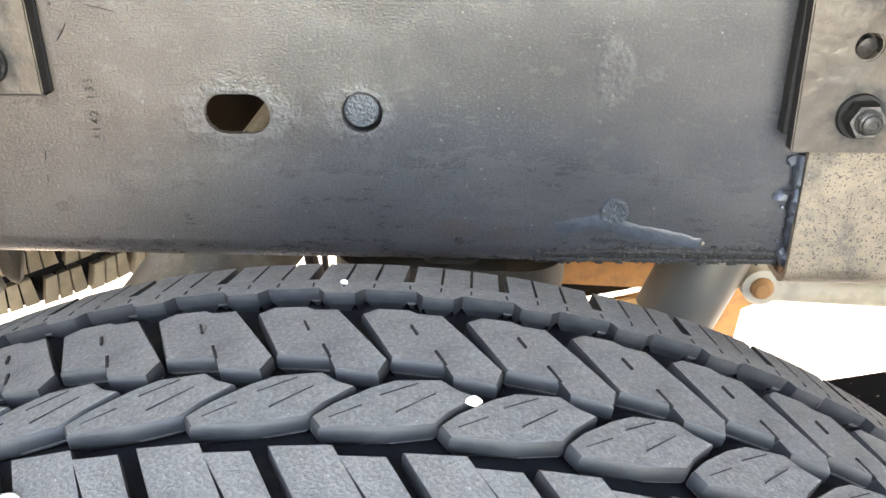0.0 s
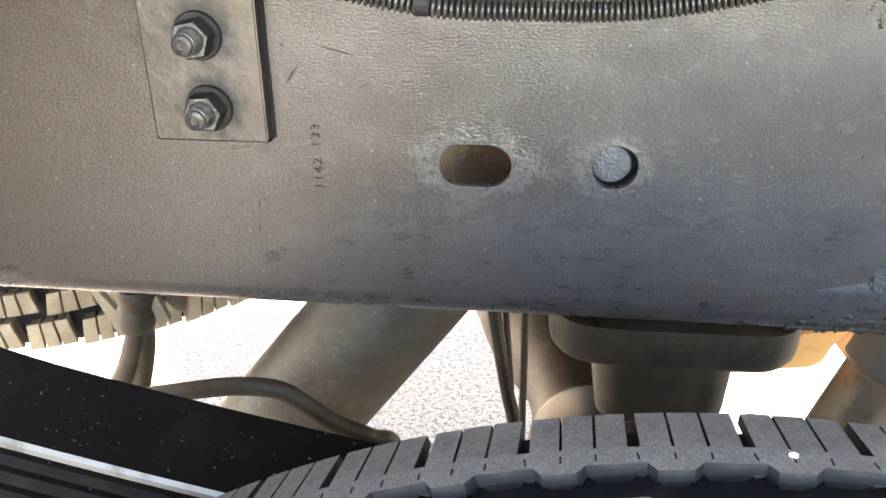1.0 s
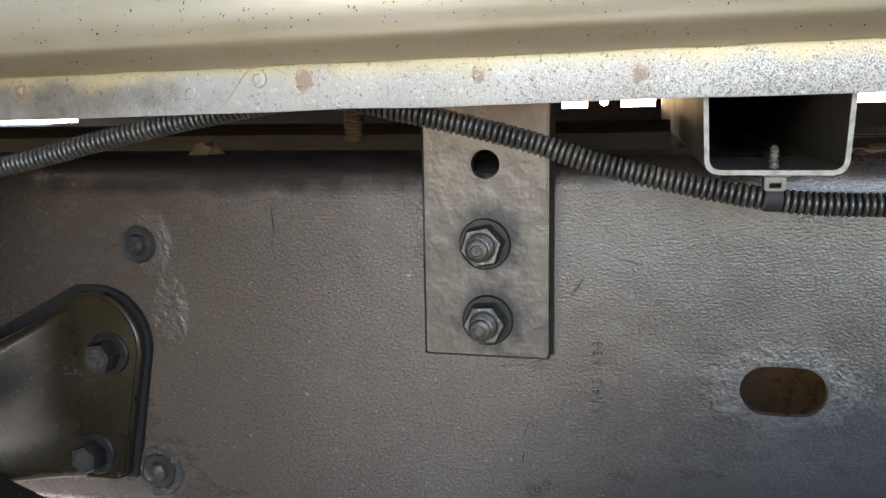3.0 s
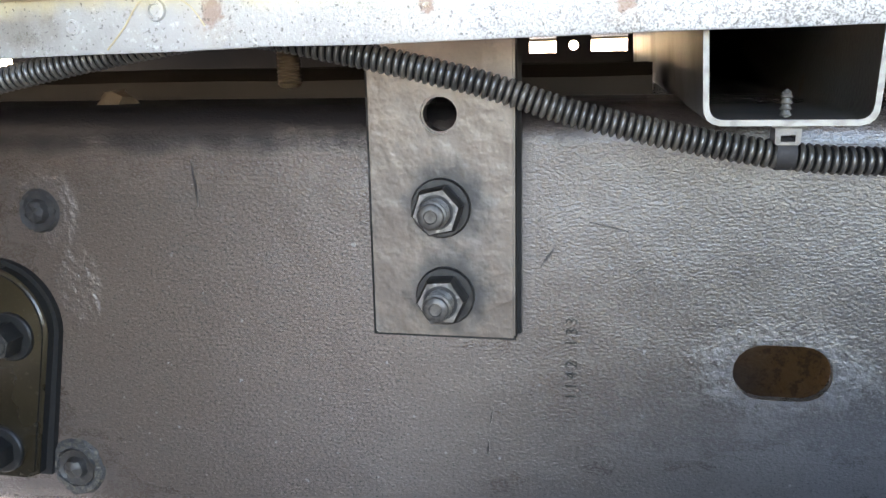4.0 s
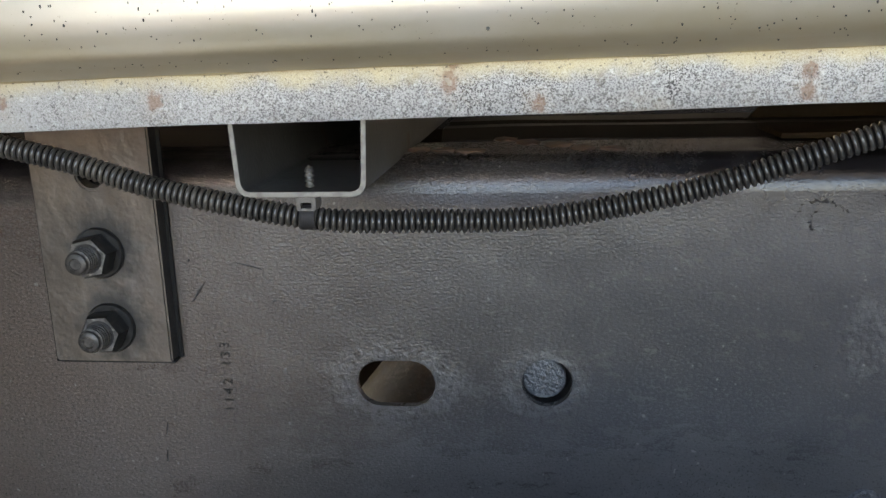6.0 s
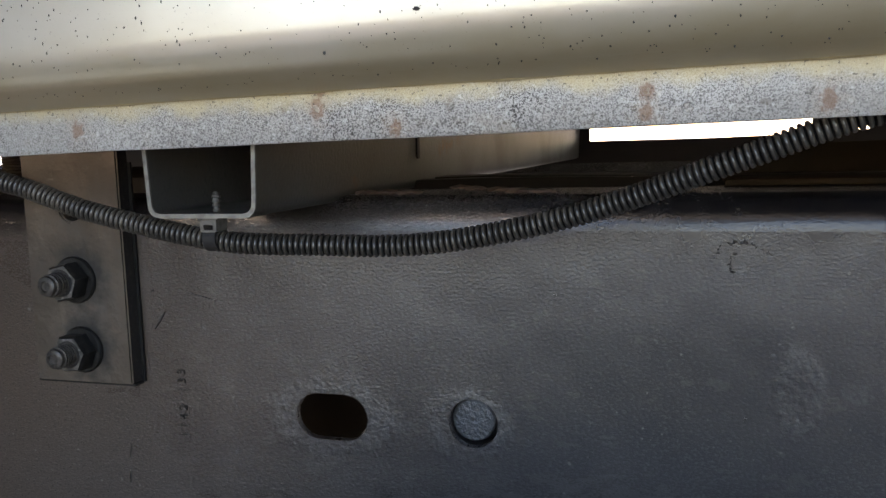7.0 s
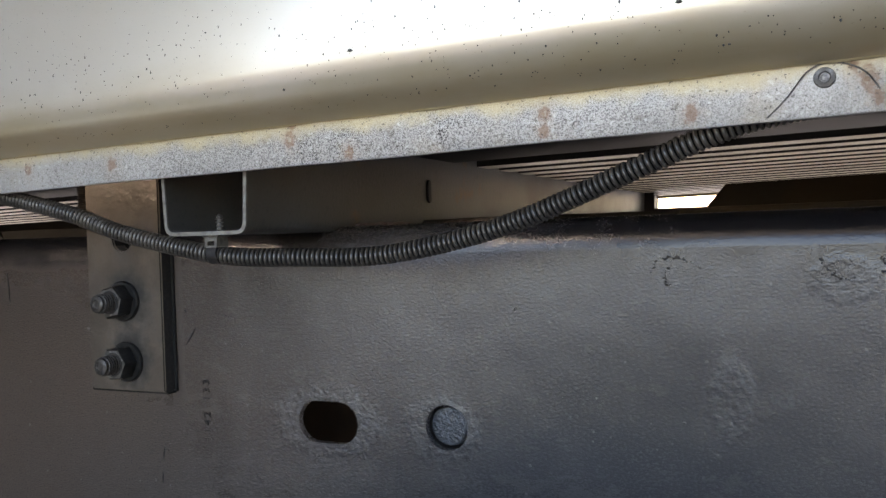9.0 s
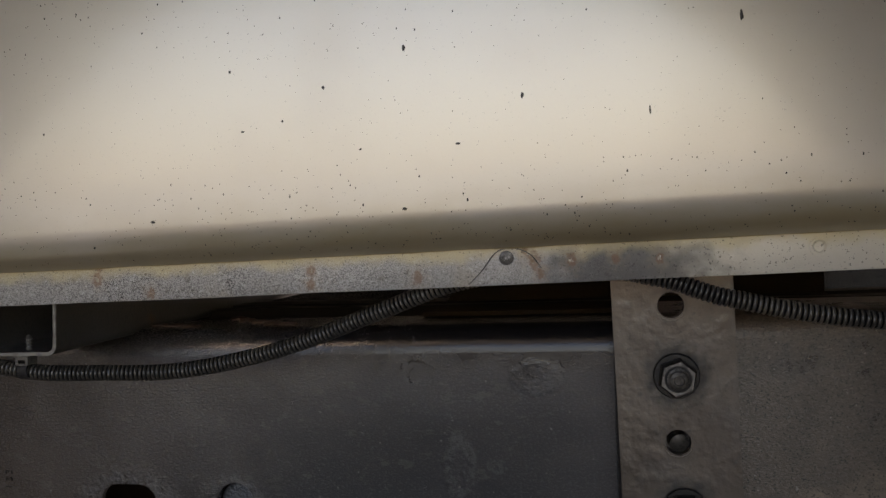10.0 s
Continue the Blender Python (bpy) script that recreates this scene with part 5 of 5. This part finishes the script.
for a, b, sh, n in ((0.062, 0.098, 0.0, 3), (0.028, 0.056, 0.5, 3), (-0.010, 0.021, 0.1, 3), (-0.046, -0.016, 0.6, 3), (-0.098, -0.054, 0.2, 3)):
    w = P2 * 0.41
    rows.append(([(-w + 0.003, a), (w - 0.002, a + 0.004), (w + 0.002, b), (-w - 0.001, b - 0.005)], split(n, 0.0017), sh, 0.016, (), 0.0012))
make_tyre(spare, R_S, 0.098, rows, 42, 0.016, 0.115, M_SPARE, M_GROOVE, M_SPARE, 0.2)

# ---- bump stop ----
bs = thing("bump_stop", "rubber bump stop in a pressed steel cup under the rail", "bump stop", (-0.032, 0.535, 0.51))


def pan(cx, cy, levels):
    """Rounded rectangular rings (half width, half depth, corner radius, height) lofted downwards."""
    return loft(bmesh.new(), [[(cx + x, cy + y, z) for x, y in rounded(-w, -d, w, d, (r, r, r, r), 7)] for w, d, r, z in levels])


bm = pan(-0.0250, 0.537, [(0.0755, 0.039, 0.029, 0.562), (0.077, 0.041, 0.030, 0.5775), (0.079, 0.043, 0.032, 0.5775), (0.079, 0.043, 0.032, 0.560), (0.078, 0.042, 0.031, 0.5530), (0.075, 0.039, 0.028, 0.5488),
                         (0.072, 0.035, 0.025, 0.5473), (0.02, 0.015, 0.01, 0.5473), (0.02, 0.015, 0.01, 0.5868)])
put(bs, part("cup", bm, M_UNDER, bs))
bm = pan(-0.0295, 0.535, [(0.0435, 0.037, 0.018, 0.568), (0.0432, 0.037, 0.018, 0.54), (0.042, 0.036, 0.018, 0.512), (0.0405, 0.0345, 0.017, 0.503), (0.036, 0.03, 0.014, 0.4985), (0.01, 0.008, 0.006, 0.498)])
put(bs, part("rubber_block", bm, M_RUBBER, bs, "dusty black rubber block"))

# ---- axle ----
ax = thing("rear_axle", "dusty steel rear axle tube below the frame", "axle", (-0.06, 0.9, 0.355))
bm = bmesh.new()
lathe(bm, [(0.03, 0.27), (0.066, 0.275), (0.066, 0.30), (0.044, 0.305), (0.044, 0.6), (0.046, 0.68), (0.056, 0.74), (0.1, 0.84), (0.13, 0.95), (0.1, 1.06), (0.05, 1.12), (0.042, 1.2), (0.042, 1.62), (0.02, 1.63)], 40, pose(-0.06, 0, 0.355))
put(ax, part("tube", bm, M_UNDER, ax))
bm = bmesh.new()
lathe(bm, [(0.045, 0.56), (0.058, 0.565), (0.060, 0.58), (0.060, 0.655), (0.056, 0.668), (0.045, 0.675)], 40, pose(-0.052, 0, 0.352))
put(ax, part("collar", bm, M_BARREL, ax))
bm = bmesh.new()
box(bm, (-0.085, 0.375, 0.392), (0.015, 0.455, 0.444), 0.004)
put(ax, part("spring_seat", bm, M_UNDER, ax))

# ---- exhaust, brake lines, cables ----
ex = thing("exhaust_pipe", "wide dull brown exhaust pipe slanting below the frame", "exhaust", (-0.25, 0.63, 0.45))
top, low = Vector((-0.0407, 0.6907, 0.732)), Vector((-0.3836, 0.561, 0.325))
d = (low - top).normalized()
bm = bmesh.new()
tube(bm, [top, low - d * 0.02, low - d * 0.006, low, low + d * 0.004], [0.051, 0.051, 0.0505, 0.048, 0.043], 40)
put(ex, part("pipe", bm, M_EXHAUST, ex))

bp = mesh_ob("brake_pipe", tube(bmesh.new(), smooth_path([(-0.5, 0.54, 0.46), (-0.42, 0.505, 0.486), (-0.365, 0.5, 0.5015), (-0.316, 0.5, 0.5115), (-0.284, 0.5, 0.511), (-0.266, 0.5, 0.500), (-0.250, 0.502, 0.485), (-0.232, 0.506, 0.4735), (-0.221, 0.510, 0.4655), (-0.2135, 0.514, 0.4630), (-0.2105, 0.520, 0.452), (-0.210, 0.53, 0.42), (-0.212, 0.54, 0.37)], 0.004), 0.0066, 14), M_UNDER)
tagged(bp, "bent dusty steel brake pipe", "pipe")
bh = thing("brake_hose", "dark rubber brake hose with a crimped steel fitting", "hose", (-0.43, 0.6, 0.49))
bm = bmesh.new()
lathe(bm, [(0.004, 0.05), (0.011, 0.05), (0.011, 0.03), (0.016, 0.028), (0.0175, 0.022), (0.0145, 0.016), (0.013, 0.008), (0.0155, 0.003), (0.0155, -0.008), (0.0125, -0.013), (0.005, -0.014)], 24,
      Matrix.Translation((-0.431, 0.6, 0.5)) @ Matrix.Rotation(radians(8), 4, "Y") @ Matrix.Rotation(radians(90), 4, "X"))
put(bh, part("fitting", bm, M_UNDER, bh))
bm = bmesh.new()
tube(bm, smooth_path([(-0.43, 0.6, 0.492), (-0.436, 0.6, 0.475), (-0.446, 0.6, 0.45), (-0.460, 0.598, 0.42), (-0.464, 0.59, 0.37)], 0.004), 0.0090, 16)
put(bh, part("rubber_hose", bm, M_RUBBER, bh))
bm = tube(bmesh.new(), smooth_path([(-0.428, 0.602, 0.490), (-0.431, 0.604, 0.470), (-0.437, 0.604, 0.445), (-0.443, 0.602, 0.42), (-0.447, 0.596, 0.37)], 0.004), 0.0090, 16)
put(bh, part("rubber_hose", bm, M_RUBBER, bh))
for arm in ([(-0.490, 0.60), (-0.483, 0.60), (-0.459, 0.520), (-0.436, 0.484), (-0.438, 0.474), (-0.450, 0.480), (-0.465, 0.518)],
            [(-0.424, 0.60), (-0.417, 0.60), (-0.413, 0.524), (-0.404, 0.496), (-0.413, 0.488), (-0.420, 0.522)]):
    bm = prism(bmesh.new(), arm, [], 0.600, 0.606)
    put(bh, part("bracket_arm", bm, M_SPARE, bh, "mud-dusted flat steel arm"))
bm = blob(bmesh.new(), (-0.3985, 0.612, 0.522), 0.011, 0.010, 0.026, 0.25, 2)
put(bh, part("boss", bm, M_UNDER, bh, "rounded dark lug beside the hose"))
for pts, r in (([(-0.155, 0.64, 0.6), (-0.1448, 0.62, 0.5155), (-0.131, 0.62, 0.43), (-0.1245, 0.62, 0.3958), (-0.12, 0.62, 0.3)], 0.0058), ([(-0.139, 0.64, 0.6), (-0.135, 0.625, 0.515), (-0.128, 0.62, 0.43), (-0.122, 0.62, 0.33)], 0.0028),
               ([(-0.119, 0.62, 0.6), (-0.119, 0.61, 0.5155), (-0.1175, 0.61, 0.3958), (-0.116, 0.61, 0.3)], 0.003)):
    cb = mesh_ob("brake_cable", tube(bmesh.new(), smooth_path(pts, 0.01), r, 10), M_UNDER)
    tagged(cb, "thin dusty cable running down to the axle", "cable", "cables at the axle")

# ---- shock absorber, rusty crossmember, rod ----
sh = thing("shock_absorber", "grey shock absorber with a rusty lower tube", "shock absorber", (0.13, 0.62, 0.4))
a, b, c = Vector((0.215, 0.625, 0.62)), Vector((0.152, 0.606, 0.479)), Vector((0.1, 0.59, 0.35))
bm = bmesh.new()
tube(bm, [a + (a - b) * 0.12, b - (b - a).normalized() * 0.003, b], [0.0325, 0.0325, 0.030], 36)
put(sh, part("dust_tube", bm, M_SHOCK, sh))
bm = bmesh.new()
tube(bm, [b - (b - a) * 0.05, b, c], 0.0275, 32)
put(sh, part("lower_tube", bm, M_TUBE, sh, "tan-brown lower tube with a rust smear"))
oc = thing("axle_brace", "orange-rusted steel brace beside the axle, with sunlight and gap shade painted in", "brace", (0.1, 0.78, 0.36))
# lower flange coloured as sunlit; added black plate shades the gap above
for name, outline, y0, y1, mat, label in (
        ("upper_flange", [(-0.03, 0.422), (0.09, 0.419), (0.15, 0.417), (0.186, 0.417), (0.205, 0.43), (0.215, 0.49), (-0.03, 0.49)], 0.776, 0.784, M_ORANGE, "orange rusted upper flange"),
        ("lower_flange", [(-0.03, 0.331), (0.05, 0.346), (0.115, 0.359), (0.166, 0.3665), (0.175, 0.374), (0.181, 0.392), (0.194, 0.4115), (0.190, 0.4175), (0.146, 0.4055), (0.105, 0.395), (0.05, 0.384), (-0.03, 0.372)], 0.774, 0.784, M_TAN, "lower flange in a tan that paints in sunlight"),
        ("gap_backing", [(-0.03, 0.37), (0.05, 0.38), (0.15, 0.402), (0.186, 0.413), (0.186, 0.422), (-0.03, 0.425)], 0.80, 0.805, M_CONDUIT_IN, "added black plate for the shade between the flanges")):
    bm = prism(bmesh.new(), outline, [], y0, y1)
    if y0 < 0.79:
        bmesh.ops.bevel(bm, geom=[e for e in bm.edges if e.calc_face_angle(0) > 1.0], offset=0.0018, segments=2, affect="EDGES")
    put(oc, part(name, bm, mat, oc, label))
bm = prism(bmesh.new(), [(0.2, 0.36), (0.262, 0.285), (0.304, 0.283), (0.308, 0.327), (0.329, 0.338), (0.324, 0.351), (0.31, 0.358), (0.289, 0.361), (0.21, 0.43)], [], 0.895, 0.905)
bmesh.ops.bevel(bm, geom=[e for e in bm.edges if e.calc_face_angle(0) > 1.0], offset=0.002, segments=2, affect="EDGES")
put(oc, part("end_tab", bm, M_ORANGE, oc, "orange-rusted end tab"))
put(sh, part("upper_mount", box(bmesh.new(), (0.2, 0.54, 0.632), (0.235, 0.635, 0.66), 0.003), M_BARREL, sh, "black mount on the frame rail"))
bm = bmesh.new()
rings = []
for x, zt, zb in ((0.02, 0.575, 0.50), (0.08, 0.572, 0.498), (0.16, 0.57, 0.496), (0.23, 0.565, 0.48), (0.262, 0.555, 0.44)):
    rings.append([(x, 0.72, zb), (x, 0.78, zb), (x, 0.78, zt), (x, 0.726, zt), (x, 0.72, zt - 0.006)])
loft(bm, rings)
oc = mesh_ob("shock_crossmember", bm, M_ORANGE)
tagged(oc, "rust-orange steel crossmember behind the shock absorber", "crossmember")
rd = thing("linkage_rod", "pale dusty rod with a bolted eye beside the frame", "rod", (0.222, 0.62, 0.507))
bm = bmesh.new()
lathe(bm, [(0.005, -0.012), (0.0155, -0.012), (0.0155, 0.012), (0.005, 0.012)], 24, pose(0.222, 0.62, 0.509))
put(rd, part("eye", bm, M_BEIGE, rd))
bm = bmesh.new()
lathe(bm, [(0.0003, -0.018), (0.006, -0.018), (0.009, -0.015), (0.0095, -0.011)], 16, pose(0.222, 0.62, 0.509))
put(rd, part("bolt_head", bm, M_ORANGE, rd))
bm = bmesh.new()
tube(bm, [(0.235, 0.62, 0.503), (0.45, 0.62, 0.494), (0.9, 0.62, 0.47)], 0.0105, 16)
put(rd, part("bar", bm, M_BEIGE, rd))

# ---- added dark sheet behind the exhaust, blocking the view through the slot ----
bm = bmesh.new()
prof = [(-0.45 + 0.43 * i / 24, 0.79 + (0.006 if i % 4 in (1, 2) else 0.0)) for i in range(25)]
loft(bm, [[(x, y, z) for x, y in prof] + [(x, y + 0.002, z) for x, y in prof[::-1]] for z in (0.5, 0.64, 0.782)])
hs = mesh_ob("slot_blocker", bm, M_BROWN)
tagged(hs, "added dark brown ribbed sheet blocking the view through the rail slot", "heat shield")

# ---- far side sill with openings ----
bm = prism(bmesh.new(), [(-1.2, 0.79), (1.05, 0.79), (1.05, 0.868), (-1.2, 0.852)],
           [[(-0.345, 0.8215), (-0.306, 0.8215), (-0.306, 0.848), (-0.345, 0.848)], circle(-0.281, 0.8315, 0.007, 14), [(-0.256, 0.8225), (-0.205, 0.8225), (-0.205, 0.855), (-0.256, 0.855)],
            [(-0.128, 0.8225), (0.04, 0.8225), (0.183, 0.8255), (0.183, 0.8490), (0.05, 0.8495), (-0.128, 0.8495)], circle(0.213, 0.836, 0.007, 14), [(0.240, 0.829), (0.256, 0.829), (0.256, 0.852), (0.240, 0.852)]], 1.39, 1.3935)
fsil = mesh_ob("bed_sill", bm, M_BED)
tagged(fsil, "dark sill under the far bed edge with punched openings", "sill", "bed sills")

ang = thing("angle_bar", "dark brown steel angle bar standing on the frame rail", "angle bar", (0.17, 0.58, 0.8005))
put(ang, part("upright_leg", prism(bmesh.new(), [(0.0415, 0.8005), (0.32, 0.8005), (0.32, 0.8225), (0.30, 0.8232), (0.0575, 0.8190)], [], 0.615, 0.618), M_BROWN, ang))
put(ang, part("flat_leg", box(bmesh.new(), (0.0415, 0.534, 0.8005), (0.32, 0.6149, 0.8035), 0.0005), M_BROWN, ang))

# ---- far frame rail ----
fr = mesh_ob("frame_rail", rail_shell(bmesh.new(), -1.7, 1.7, 1.40, 0.81, 0.6, 0.0125, 0.06, [circle(-0.3, 0.7, 0.02), circle(0.25, 0.7, 0.02)]), M_RAIL_FAR)
tagged(fr, "black steel frame rail on the far side of the truck", "frame rail")
bm = bmesh.new()
prof, z = [], 0.866
while z > 0.808:
    prof += [(0.0060, z), (0.0052, z - 0.0009)]
    z -= 0.0018
prof += [(0.0045, z), (0.0003, z - 0.001)]
loft(bm, [[(-0.3775 + r * math.cos(2 * math.pi * j / 14), 0.52 + r * math.sin(2 * math.pi * j / 14), zz) for j in range(14)] for r, zz in prof])
bo = mesh_ob("mounting_bolt", bm, M_UNDER)
tagged(bo, "rusty brown threaded bolt end under the bed floor", "bolt")
bm = blob(bmesh.new(), (-0.464, 0.508, 0.8000), 0.0095, 0.009, 0.0065, 0.35, 2)
ml = mesh_ob("mud_lump", bm, M_UNDER)
tagged(ml, "dried brown mud lump on top of the rail", "mud")
